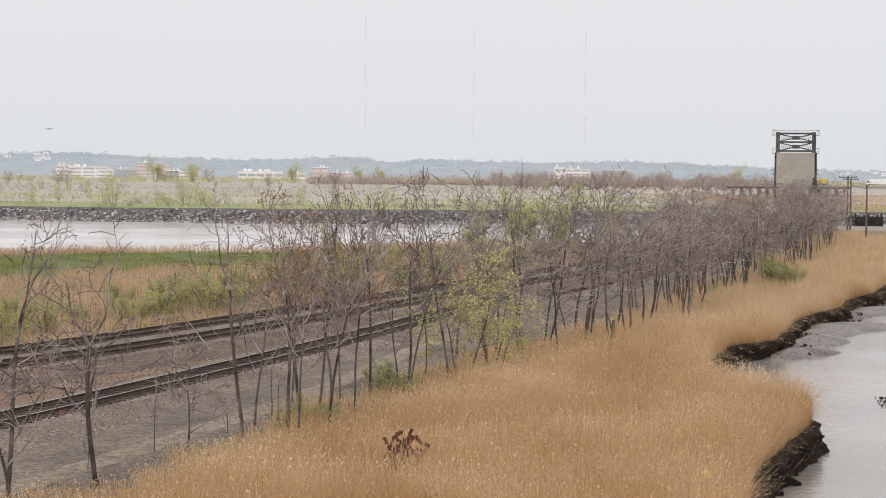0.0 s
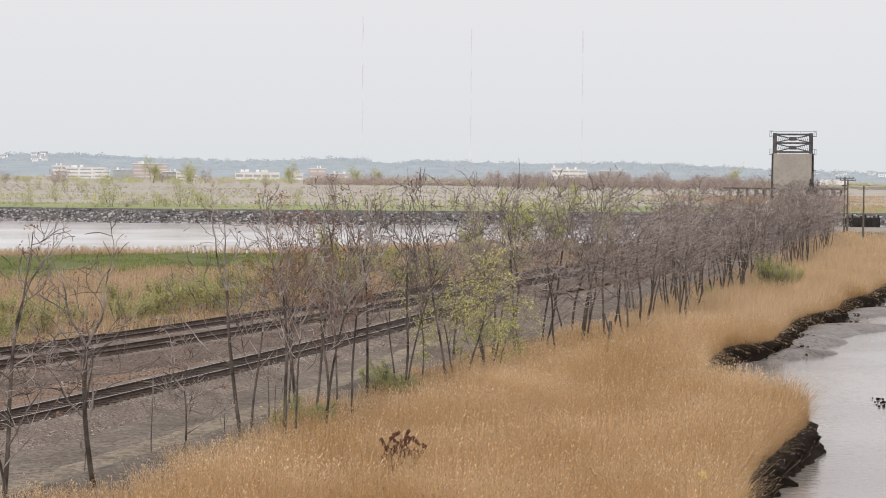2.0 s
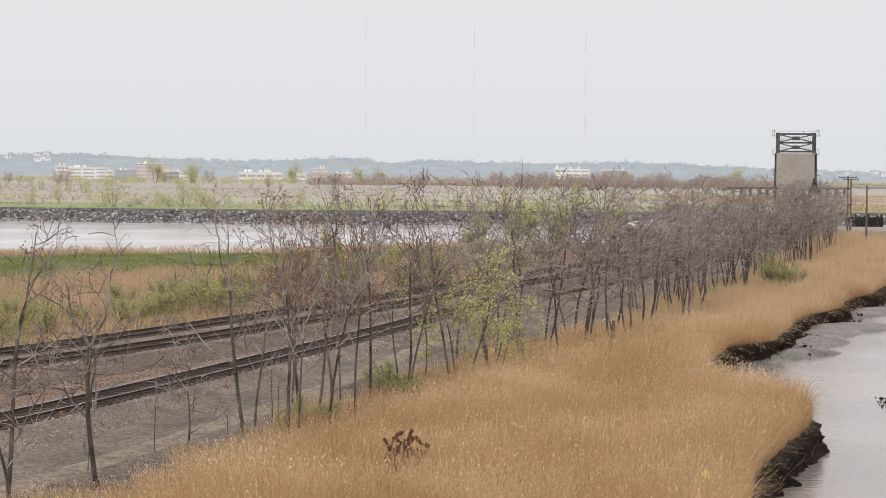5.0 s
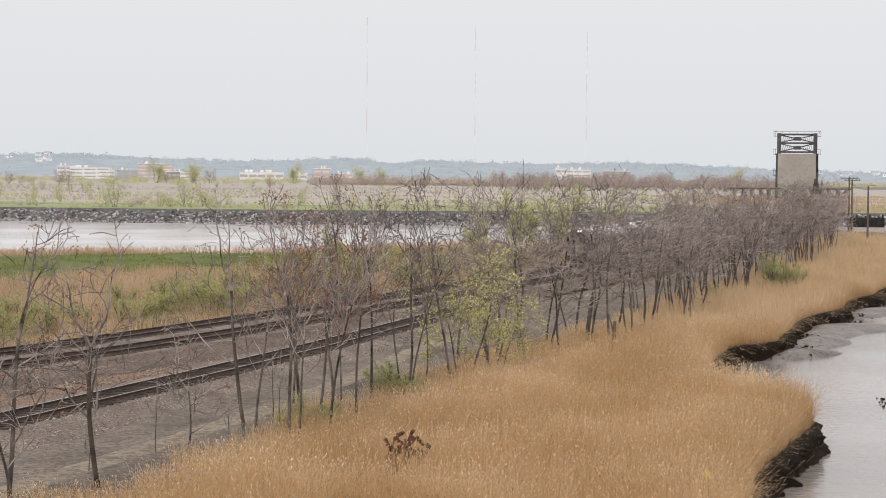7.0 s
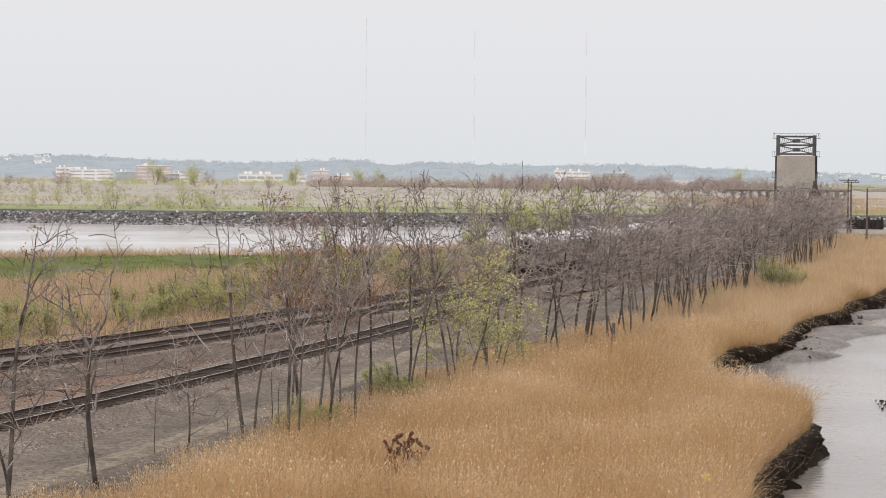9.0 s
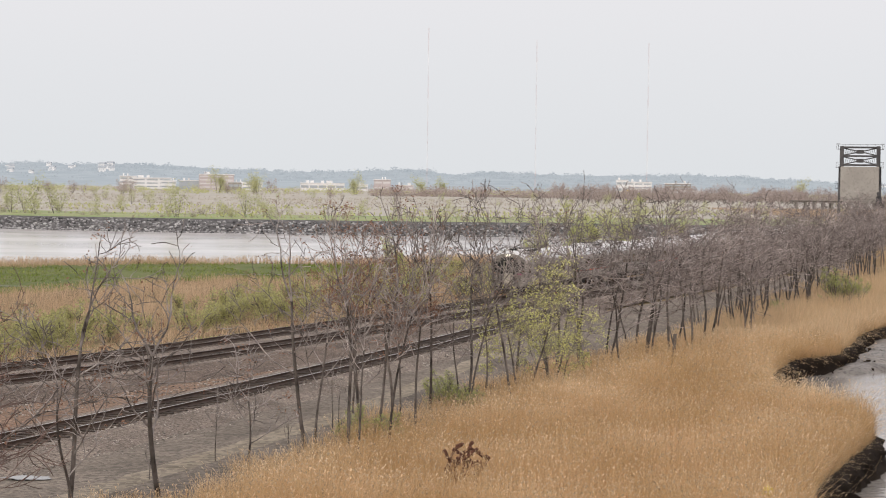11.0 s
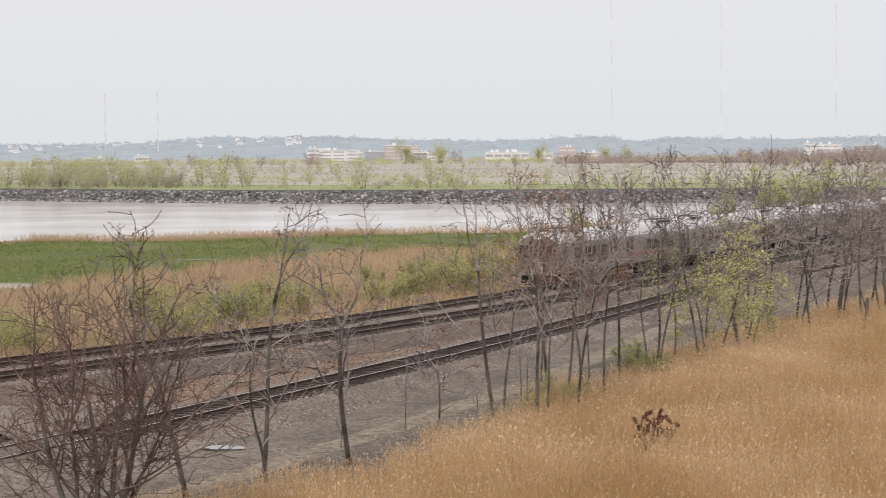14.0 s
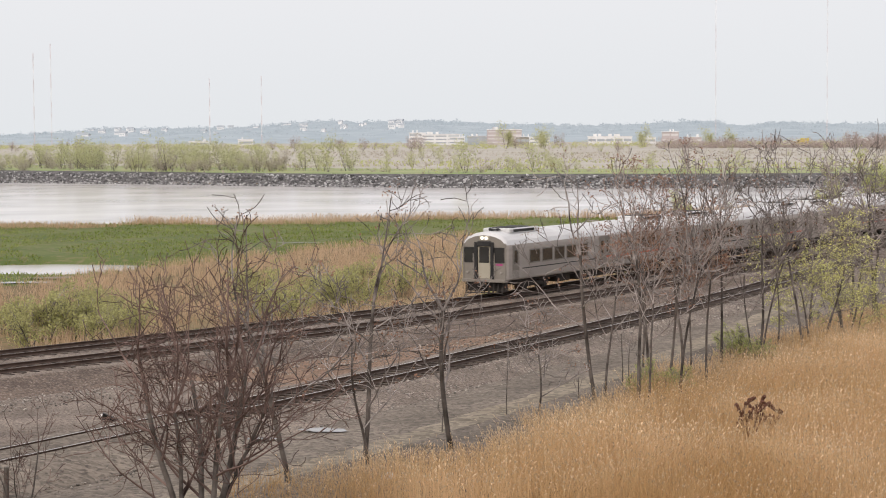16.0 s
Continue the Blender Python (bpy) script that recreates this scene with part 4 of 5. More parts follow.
shrub("leafing_tree", "small tree in pale yellow-green spring leaf", habit(81, 6.4, 5.4, stems=2, clear=0.25, limbs=7, counts=(5, 4), radius=0.055, tip=0.009, lean=0.25, lift=0.02, wiggle=0.1), M_LEAF, 0.05, 13, [(1.0, 92, 1.05, 0), (2.8, 96, 0.8, 130)], "tree", 81)
shrub("green_bush", "low green bush in fresh leaf among the reeds", grow(83, 2.2, stems=8, limbs=7, fork=5, levels=2, spread=0.9, fork_at=0.1, radius=0.02, fan=0.5), M_LEAFGREEN, 0.034, 22,
      [(-2.6, 86.0, 0.85, 0), (-1.4, 85.0, 0.7, 50), (-5.0, 75.5, 0.75, 90), (-4.2, 75.0, 0.6, 10), (-5.9, 74.2, 0.5, 150), (28.6, 165, 1.5, 40), (29.8, 166, 1.2, 160), (-1.6, 88, 0.6, 200), (22, 156, 0.6, 30)], seed=83)
shrub_rng = random.Random(29)
shrub_places = [(-19.8, 133, 1.0, 0), (-40, 98, 0.9, 50), (-38, 101, 1.0, 150), (-43, 96, 0.8, 250), (-25.5, 112, 0.9, 100)]
shrub_places += [(-26.7, 120.6, 1.1, 92), (-25.2, 123.7, 1.0, 147), (-24.1, 128.4, 0.8, 188), (-20.8, 144.5, 1.1, 310), (-19.7, 142.8, 0.9, 350), (-15.7, 154.5, 0.9, 139), (-11.6, 178.3, 1.0, 290), (-9.5, 188.0, 1.1, 8), (-7.2, 198.8, 1.0, 95), (-5.2, 210.9, 1.1, 170), (-22.0, 136.0, 0.7, 267)]
shrub_places += [(shrub_rng.uniform(-43, -34), shrub_rng.uniform(93, 104), shrub_rng.uniform(0.7, 1.15), shrub_rng.uniform(0, 360)) for _ in range(12)]
for k in range(88):
    py = shrub_rng.uniform(72, 205)
    px = float(far_track_x(py)) - shrub_rng.choice((6.5, 8, 10, 14, 18)) - shrub_rng.uniform(0, 6)
    shrub_places.append((px, py, shrub_rng.uniform(0.65, 1.15), shrub_rng.uniform(0, 360)))
shrub("marsh_shrub", "olive green shrub in the reeds behind the railway", grow(85, 2.4, stems=5, limbs=6, fork=3, levels=2, spread=0.9, fork_at=0.1, radius=0.02, fan=0.7, coarse=True), M_LEAFOLIVE, 0.08, 14,
      shrub_places, seed=85)
shrub("willow_scrub", "yellow-green willow scrub by the river bank", grow(87, 6.5, stems=5, limbs=8, fork=6, levels=2, spread=0.8, fork_at=0.2, radius=0.06, fan=0.3), M_LEAFFAR, 0.1, 22,
      [(9, 228, 1.1, 0), (14, 238, 1.15, 120), (4, 222, 0.8, 240), (-12, 205, 0.6, 30), (22, 250, 0.9, 200)], "tree", 87)


# ---- the train ----
def car_section(scale=1.0):
    """Half a coach section, from the sill up to the roof's crown: across, height."""
    return [(1.52, 0.98), (1.6, 1.06), (1.6, 1.5), (1.6, 2.9), (1.57, 3.1), (1.46, 3.36), (1.2, 3.6), (0.8, 3.76), (0.4, 3.84), (0.0, 3.87)]


def body_mesh(name, front_taper):
    half = car_section()
    ring = half + [(-x, z) for x, z in half[-2::-1]]
    n = len(ring)
    stations = [(-12.7, 0.97), (-12.55, 1.0), (12.4, 1.0), (12.62, 0.985), (12.75, front_taper)]
    v, q, idx = [], [], []
    for y, s in stations:
        v += [(x * s, y, 1.0 + (z - 1.0) * (s if z > 3.2 else 1)) for x, z in ring]
    for k in range(len(stations) - 1):
        for i in range(n - 1):
            q.append((k * n + i, k * n + i + 1, (k + 1) * n + i + 1, (k + 1) * n + i))
            idx.append(1 if 4 <= i <= n - 6 else 0)
    me = bpy.data.meshes.new(name)
    caps = [tuple(range(n)), tuple(range((len(stations) - 1) * n, len(stations) * n))[::-1], tuple(k * n for k in range(len(stations))) + tuple(k * n + n - 1 for k in reversed(range(len(stations))))]
    me.from_pydata(v, [], q + caps)
    me.materials.append(M_STAINLESS), me.materials.append(M_ROOFMETAL), me.materials.append(M_CABGREY)
    me.polygons.foreach_set("material_index", idx + [0, 2, 0])
    bm = bmesh.new()
    bm.from_mesh(me)
    bmesh.ops.recalc_face_normals(bm, faces=bm.faces)
    bm.to_mesh(me)
    bm.free()
    return me


def block(name, x0, y0, z0, x1, y1, z1, material, c=0.0):
    return Build().box(x0, y0, z0, x1, y1, z1, c).mesh(name, material)


def bogie_mesh():
    b = Build()
    for s in (-1, 1):
        b.box(s * 1.0 - 0.09, -1.75, 0.42, s * 1.0 + 0.09, 1.75, 0.68, 0.03)
        for y in (-1.3, 1.3):
            b.box(s * 1.0 - 0.14, y - 0.2, 0.25, s * 1.0 + 0.14, y + 0.2, 0.62, 0.03)
    return b.box(-1.0, -0.35, 0.45, 1.0, 0.35, 0.85, 0.04).mesh("bogie", M_UNDER)


def coach(name, label, cab):
    c = thing(name, label, "rail car", group="train cars")
    body = part("body", body_mesh("body", 0.93 if cab else 0.97), c)
    flute = block("flute", -0.012, -12.4, 0, 0.012, 12.2, 0.03, M_STAINLESS)
    for s in (-1, 1):
        for k in range(7):
            part("flute", flute, body).location = (s * 1.6, 0, 1.12 + k * 0.065)
    glass = block("window", -0.02, -0.62, 1.95, 0.02, 0.62, 2.68, M_WINDOW, 0.012)
    frame_b = Build()
    for y0, y1, z0, z1 in ((-0.7, -0.62, 1.88, 2.75), (0.62, 0.7, 1.88, 2.75), (-0.62, 0.62, 2.68, 2.75), (-0.62, 0.62, 1.88, 1.95)):
        frame_b.box(-0.016, y0, z0, 0.016, y1, z1)
    wframe = frame_b.mesh("window_frame", M_CABGREY)
    door = block("door", -0.012, -0.42, 1.08, 0.012, 0.42, 3.05, M_CABGREY, 0.008)
    dglass = block("door_window", -0.018, -0.2, 1.95, 0.018, 0.2, 2.75, M_WINDOW, 0.01)
    for s in (-1, 1):
        for k in range(5):
            w = part("window", glass, c)
            w.location = (s * 1.6, 12.75 - 3.4 - k * 1.62, 0)
            part("window_frame", wframe, w)
        for k in range(4):
            w = part("window", glass, c)
            w.location = (s * 1.6, 12.75 - 17.2 - k * 1.5, 0)
            part("window_frame", wframe, w)
        for y in (11.75, 0.1, -0.75, -11.75):
            d = part("door", door, c)
            d.location = (s * 1.598, y, 0)
            part("door_window", dglass, d)
        st = block("stripe", -0.008, -11.2, 1.62, 0.008, -0.4, 1.74, M_RED)
        part("stripe", st, c, "red stripe").location = (s * 1.604, 0, 0)
        st2 = block("stripe", -0.008, 1.2, 1.6, 0.008, 11.0, 1.66, M_BLACKTRIM)
        part("stripe", st2, c, "dark stripe").location = (s * 1.604, 0, 0)
    for y in (8.4, -8.4):
        bg = part("bogie", bogie_mesh(), c, "black steel bogie")
        bg.location = (0, y, 0)
        for wy in (-1.3, 1.3):
            for s in (-1, 1):
                wb = Build().tube((s * 0.68, 0, 0), (s * 0.81, 0, 0), 0.42, n=18).tube((s * 0.6, 0, 0), (s * 0.68, 0, 0), 0.45, n=18)
                part("wheel", wb.mesh("wheel", M_RAIL), bg).location = (0, wy, 0.42)
    for y0, y1, w in ((-5.2, -2.4, 1.15), (-1.8, 0.6, 1.0), (1.2, 3.0, 1.2), (3.6, 5.4, 1.05)):
        part("equipment_box", block("equipment_box", -w, y0, 0.42, w, y1, 0.99, M_UNDER, 0.05), c)
    part("sill", block("sill", -1.3, -12.5, 0.82, 1.3, 12.5, 0.99, M_UNDER, 0.03), c)
    for y in (9.4, -9.3):
        u = part("roof_unit", block("roof_unit", -0.95, y - 1.9, 3.72, 0.95, y + 1.9, 4.02, M_ROOFMETAL, 0.07), c, "silver rooftop air conditioner")
        for g in (-1.0, 0.0, 1.0):
            part("grille", block("grille", -0.72, y + g - 0.36, 4.02, 0.72, y + g + 0.36, 4.06, M_BLACKTRIM, 0.02), u)
        for sx in (-0.968, 0.968):
            part("louvre", block("louvre", sx - 0.012, y - 1.1, 3.80, sx + 0.012, y + 1.5, 3.96, M_BLACKTRIM), u)
    dia = Build().box(-0.62, -12.95, 1.0, 0.62, -12.7, 3.2, 0.05)
    part("gangway", dia.mesh("gangway", M_BLACKTRIM), c)
    part("coupler", Build().box(-0.16, -13.0, 0.62, 0.16, -12.4, 0.9, 0.03).mesh("coupler", M_UNDER), c)
    if cab:
        F = 12.75
        sur = Build()
        for x0, z0, x1, z1 in ((-0.66, 1.02, -0.44, 3.26), (0.44, 1.02, 0.66, 3.26), (-0.44, 3.02, 0.44, 3.32)):
            sur.box(x0, F - 0.02, z0, x1, F + 0.13, z1, 0.03)
        part("door_surround", sur.mesh("door_surround", M_BLACKTRIM), c, "black arched door surround")
        ed = part("end_door", block("end_door", -0.43, F - 0.01, 1.08, 0.43, F + 0.03, 3.02, M_CREAM, 0.01), c, "pale cream end door")
        part("door_window", block("door_window", -0.34, F + 0.025, 2.02, 0.34, F + 0.045, 2.96, M_WINDOW), ed)
        for s in (-1, 1):
            wnd = part("end_window", block("end_window", s * 1.04 - 0.33, F - 0.01, 2.08, s * 1.04 + 0.33, F + 0.025, 2.9, M_WINDOW, 0.012), c)
            fb = Build()
            for x0, z0, x1, z1 in ((-0.38, 2.03, -0.33, 2.95), (0.33, 2.03, 0.38, 2.95), (-0.33, 2.9, 0.33, 2.95), (-0.33, 2.03, 0.33, 2.08)):
                fb.box(s * 1.04 + x0, F - 0.01, z0, s * 1.04 + x1, F + 0.035, z1)
            part("window_frame", fb.mesh("window_frame", M_BLACKTRIM), wnd)
            part("handrail", Build().tube((s * 0.72, F + 0.1, 1.3), (s * 0.72, F + 0.1, 2.6), 0.02).mesh("handrail", M_STAINLESS), c)
            part("marker_lamp", Build().tube((s * 1.15, F, 1.45), (s * 1.15, F + 0.06, 1.45), 0.07, n=10).mesh("marker_lamp", M_STAINLESS), c)
            lamp = Build().tube((s * 0.14, F - 0.06, 3.5), (s * 0.14, F + 0.05, 3.5), 0.1, n=12)
            part("headlight", lamp.mesh("headlight", M_HEADLIGHT), c, "lit round headlight")
            part("corner_post", block("corner_post", s * 1.44 - 0.05, F - 0.05, 1.0, s * 1.44 + 0.05, F + 0.06, 3.2, M_CABGREY, 0.03), c)
        part("headlight_box", block("headlight_box", -0.36, F - 0.2, 3.37, 0.36, F + 0.02, 3.63, M_CREAM, 0.03), c)
        part("emblem", block("emblem", -1.25, F + 0.0, 1.86, -0.8, F + 0.02, 1.98, M_PURPLE), c, "magenta emblem bar")
        part("buffer_beam", block("buffer_beam", -1.5, F - 0.25, 0.86, 1.5, F + 0.16, 1.04, M_CABGREY, 0.03), c)
        pil = Build()
        for x in np.linspace(-1.3, 1.3, 9):
            pil.beam((x, F - 0.05, 0.88), (x * 0.95, F + 0.05, 0.2), 0.07, 0.05)
        pil.beam((-1.28, F + 0.04, 0.22), (1.28, F + 0.04, 0.22), 0.07, 0.07)
        # Dark block added behind the bars, so that their gaps look dark.
        pil.box(-1.35, F - 0.5, 0.3, 1.35, F - 0.2, 0.9, 0.05)
        part("pilot", pil.mesh("pilot", M_UNDER), c)
        part("coupler", Build().box(-0.17, F, 0.6, 0.17, F + 0.55, 0.92, 0.04).mesh("coupler", M_UNDER), c)
        ah = Build()
        for s in (-0.25, 0.0, 0.25):
            ah.tube((s, 11.2, 3.95), (s, 11.9 - abs(s), 3.97), 0.045, 0.09, 8)
        part("horn", ah.mesh("horn", M_BLACKTRIM), c)
    return c


train_cab = coach("cab_car", "leading stainless steel commuter cab car with lit headlights", True)
train_coaches = [coach("passenger_coach", "stainless steel commuter coach with tinted windows coupled in the train", False)]
for _ in range(3):
    train_coaches.append(copy_thing(train_coaches[0], pose(0, 0, 0)))

# ---- the bascule bridge ----
bt = thing("bridge_tower", "bascule bridge tower with a concrete counterweight under a dark steel frame", "bridge", pose(65.3, 360, 0, 0, 0, -11))
bt.scale = (0.88, 1, 1)
part("counterweight", Build().box(-3.95, -1.6, 6.9, 3.95, 1.8, 12.9, 0.08).box(-3.3, -1.4, 6.2, 3.3, 1.6, 6.9, 0.05).mesh("counterweight", M_CONCRETE), bt, "weathered grey concrete counterweight")
for s in (-1, 1):
    part("post", Build().box(s * 3.75 - 0.42, -0.5, 12.9, s * 3.75 + 0.42, 0.6, 16.7, 0.06).mesh("post", M_STEEL), bt)
    part("leg", Build().beam((s * 4.1, 0.6, 12.9), (s * 4.3, 2.2, -3.2), 0.5, 0.7).beam((s * 4.1, -0.6, 9.5), (s * 4.3, -2.6, -3.2), 0.5, 0.6).mesh("leg", M_STEEL), bt)
    ml = Build()
    for z in (8.8, 12.7, 16.1):
        ml.beam((s * 4.0, -0.4, z), (s * 4.9, -0.4, z), 0.6, 0.08)
        for x in (4.5, 4.85):
            ml.beam((s * x, -0.6, z), (s * x, -0.6, z + 1.0), 0.06, 0.06)
        ml.beam((s * 4.1, -0.6, z + 1.0), (s * 4.9, -0.6, z + 1.0), 0.05, 0.05)
    part("platform", ml.mesh("platform", M_STEEL), bt)
fr = Build()
for z in (13.2, 14.85, 16.45):
    fr.box(-3.4, -0.3, z - 0.17, 3.4, 0.35, z + 0.17)
part("cross_girder", fr.mesh("cross_girder", M_STEEL), bt)
for z0, z1 in ((13.3, 14.7), (15.0, 16.3)):
    br = Build()
    for s in (-1, 1):
        br.beam((-3.3 * s, 0, z0), (3.3 * s, 0, z1), 0.16, 0.2)
        for kx in np.linspace(0.6, 2.8, 6):
            br.beam((s * kx, 0, (z0 + z1) / 2 + (z1 - z0) / 2 * kx / 3.3), (s * kx + s * 0.35, 0, (z0 + z1) / 2 - (z1 - z0) / 2 * kx / 3.3), 0.09, 0.09)
    br.box(-0.75, -0.1, (z0 + z1) / 2 - 0.35, 0.75, 0.12, (z0 + z1) / 2 + 0.35)
    part("bracing", br.mesh("bracing", M_STEEL), bt)
tr = Build()
for x in np.linspace(-4.6, 4.6, 7):
    tr.beam((x, 0, 16.7), (x, 0, 17.0), 0.05, 0.05)
tr.beam((-4.8, 0, 17.0), (4.8, 0, 17.0), 0.05, 0.05)
part("railing", tr.mesh("railing", M_STEEL), bt)
part("machinery", Build().box(3.4, -1.9, 6.3, 4.6, -0.6, 7.4, 0.1).box(3.6, -2.2, 7.4, 4.4, -0.9, 8.3, 0.1).box(3.3, -1.6, 5.4, 5.2, 0.4, 6.3, 0.1).mesh("machinery", M_STEEL), bt)
deck = thing("bridge_deck", "dark steel plate girder deck carrying the tracks over the river", "bridge")
for k in range(8):
    y0, y1 = 322 + k * 15, 337 + k * 15
    x0, x1 = float(far_track_x(y0)), float(far_track_x(y1))
    for o in (-1.8, 6.1):
        part("girder", Build().beam((x0 + o, y0, -1.1), (x1 + o, y1, -1.1), 0.35, 1.5).mesh("girder", M_STEEL), deck)
    part("deck_panel", Build().beam((x0 + 2.1, y0, -0.42), (x1 + 2.1, y1, -0.42), 8.0, 0.2).mesh("deck_panel", M_TIMBER), deck)
pier = tagged(new("bridge_pier", Build().box(56, 352, -3.4, 88, 372, -0.9, 0.3).mesh("bridge_pier", M_CONCRETE)), "grey concrete pier under the bridge tower", "pier", kind="structure")

far_bridge = thing("far_bridge", "distant low girder bridge on many piers", "bridge")
for k in range(14):
    x0, x1 = 103 + k * 3.1, 106.1 + k * 3.1
    part("girder", Build().box(x0, 698, 3.35, x1, 704, 3.95).mesh("girder", M_POLE), far_bridge)
    part("pier", Build().box(x0 + 1.5, 699, -0.2, x0 + 2.1, 703, 3.35).mesh("pier", M_CONCRETE), far_bridge)

fender = thing("timber_fender", "blackened timber fender crib standing in the river", "fender", pose(80.5, 371, WATER, 0, 0, -10))
part("crib", Build().box(-3.2, -1.5, -1.2, 2.4, 1.5, 1.4, 0.1).box(-3.2, -1.4, 1.4, 3.6, 1.4, 3.2, 0.1).mesh("crib", M_TIMBER), fender)
for i in range(9):
    part("timber_pile", Build().tube((-3.2 + i * 0.8, -1.62, -1.5), (-3.2 + i * 0.8, -1.62, 3.3 + 0.25 * (i % 3)), 0.17, n=8).mesh("timber_pile", M_TIMBER), fender)


def utility_pole(px, py, h, arms, label):
    p = thing("utility_pole", label, "utility pole", pose(px, py, float(ground_z(px, py)), 0, 0, -12), "utility poles")
    part("shaft", Build().tube((0, 0, -0.5), (0, 0, h), 0.17, 0.11, 8).mesh("shaft", M_POLE), p)
    for z, w in arms:
        a = part("crossarm", Build().box(-w, -0.18, h - z, w, -0.06, h - z + 0.13, 0.01).mesh("crossarm", M_POLE), p)
        for x in (-w + 0.1, -w * 0.5, w * 0.5, w - 0.1):
            part("insulator", Build().tube((x, -0.12, h - z + 0.13), (x, -0.12, h - z + 0.28), 0.05, 0.03, 6).mesh("insulator", M_BLACKTRIM), a)
    return p


utility_pole(63.4, 304.0, 9.6, ((0.3, 1.4),), "weathered wooden utility pole with a crossarm near the bridge")
utility_pole(62.8, 299.0, 9.2, ((0.2, 1.2),), "weathered wooden utility pole with a short crossarm")
utility_pole(62.3, 285.3, 8.9, (), "bare leaning wooden pole at the creek's edge")
wires = Build()
for a, b in (((63.4, 304.0, 8.0), (62.3, 285.3, 7.0)), ((62.3, 285.3, 7.0), (130, 420, 7.4)), ((63.4, 304.0, 7.6), (130, 425, 6.6))):
    for k in range(8):
        s, e = k / 8, (k + 1) / 8
        pt = lambda f: tuple(a[i] + (b[i] - a[i]) * f - (1.6 * f * (1 - f) if i == 2 else 0) for i in range(3))
        wires.tube(pt(s), pt(e), 0.03, n=4)
tagged(new("wires", wires.mesh("wires", M_BLACKTRIM)), "sagging black utility wires between the poles", "wires")

# ---- creek edge: mud bank, flats and stones ----
cy = np.arange(50, 300, 0.45)
def mud_line(y):
    return creek_x(y) + 0.05 * np.sin(np.asarray(y) * 2.3) + 0.12 * np.sin(np.asarray(y) * 0.9)
tagged(new("mud_bank", strip_mesh("mud_bank", cy, [(-2.4, 0.95), (-0.6, 1.02), (0.2, 0.97), (0.46, 0.74), (0.36, 0.45), (0.55, 0.1), (0.68, -0.3)], mud_line, WATER, M_MUD, 0.13)), "undercut wet mud bank below the reeds, its shade coloured near black", "mud", kind="structure")


def mud_flat(name, cx, cyy, a, b, turn, lift):
    r = np.random.default_rng(int(cx * 7))
    k, rings = 26, 7
    v = []
    for j in range(rings + 1):
        for i in range(k):
            th = i * math.tau / k
            rr = (1 + 0.18 * math.sin(3 * th + cx) + 0.1 * math.sin(5 * th)) * j / rings
            px, py = a * rr * math.cos(th), b * rr * math.sin(th)
            c, s = math.cos(turn), math.sin(turn)
            v.append((cx + px * c - py * s, cyy + px * s + py * c, WATER + lift * (1 - (j / rings) ** 2) - 0.06 * (j == rings) + r.normal(0, 0.015)))
    q = [(j * k + i, j * k + (i + 1) % k, (j + 1) * k + (i + 1) % k, (j + 1) * k + i) for j in range(rings) for i in range(k)]
    me = quad_mesh(name, v, q, [M_MUDFLAT])
    me.shade_smooth()
    return tagged(new(name, me), "low grey wet mud flat at the creek's edge", "mud", kind="structure")


mud_flat("mud_flat", 29.2, 142, 9, 3.0, 1.05, 0.5)
mud_flat("mud_flat", 22.6, 122.5, 4.2, 1.5, 0.9, 0.5)
mud_flat("mud_flat", 25.4, 131.0, 5.2, 1.7, 1.0, 0.55)
mud_flat("mud_flat", 36.0, 161, 7, 2.6, 1.0, 0.4)
rng = np.random.default_rng(31)
sx, sy = rng.normal(22.6, 0.35, 40), rng.normal(97.0, 1.3, 40)
tagged(new("creek_stones", rock_mesh("creek_stones", np.stack([sx, sy, np.full(40, WATER + 0.03)], -1), rng.uniform(0.04, 0.14, 40), M_MUD, rng)), "dark stones and clods in the shallow creek", "stones", kind="stuff")
n = 170
sy = rng.uniform(118, 172, n)
sx = creek_x(sy) + rng.uniform(0.2, 2.4, n)
tagged(new("mud_clods", rock_mesh("mud_clods", np.stack([sx, sy, WATER + 0.42 * np.exp(-(sx - creek_x(sy)) / 2.2)], -1), rng.uniform(0.04, 0.16, n), M_MUD, rng)), "dark lumps of mud strewn over the flats", "mud", kind="stuff")
sy = rng.uniform(57, 112, 1500)
sx = tree_line_x(sy) - 0.75 + 0.5 * np.sin(sy * 0.45) + rng.normal(0, 0.6, 1500)
tagged(new("rubble", rock_mesh("rubble", np.stack([sx, sy, np.maximum(ground_z(sx, sy), -0.95) + 0.1], -1), rng.uniform(0.06, 0.2, 1500), M_RUBBLE, rng)), "line of dark rubble between road and reeds", "rubble", kind="stuff")
n = 12000
sy = rng.uniform(46, 120, n)
sx = np.where(rng.uniform(0, 1, n) < 0.5, siding_x(sy) + rng.normal(2.6, 0.8, n), far_track_x(sy) + rng.uniform(6.4, 13.5, n))
tagged(new("loose_ballast", rock_mesh("loose_ballast", np.stack([sx, sy, np.where(np.abs(sx - siding_x(sy)) < 3.6, -0.33 - 0.2 * np.maximum(0, np.abs(sx - siding_x(sy)) - 1.8), -0.63), ], -1), rng.uniform(0.025, 0.06, n), M_STONES, rng)), "loose grey ballast stones on the shoulders", "gravel", kind="stuff")


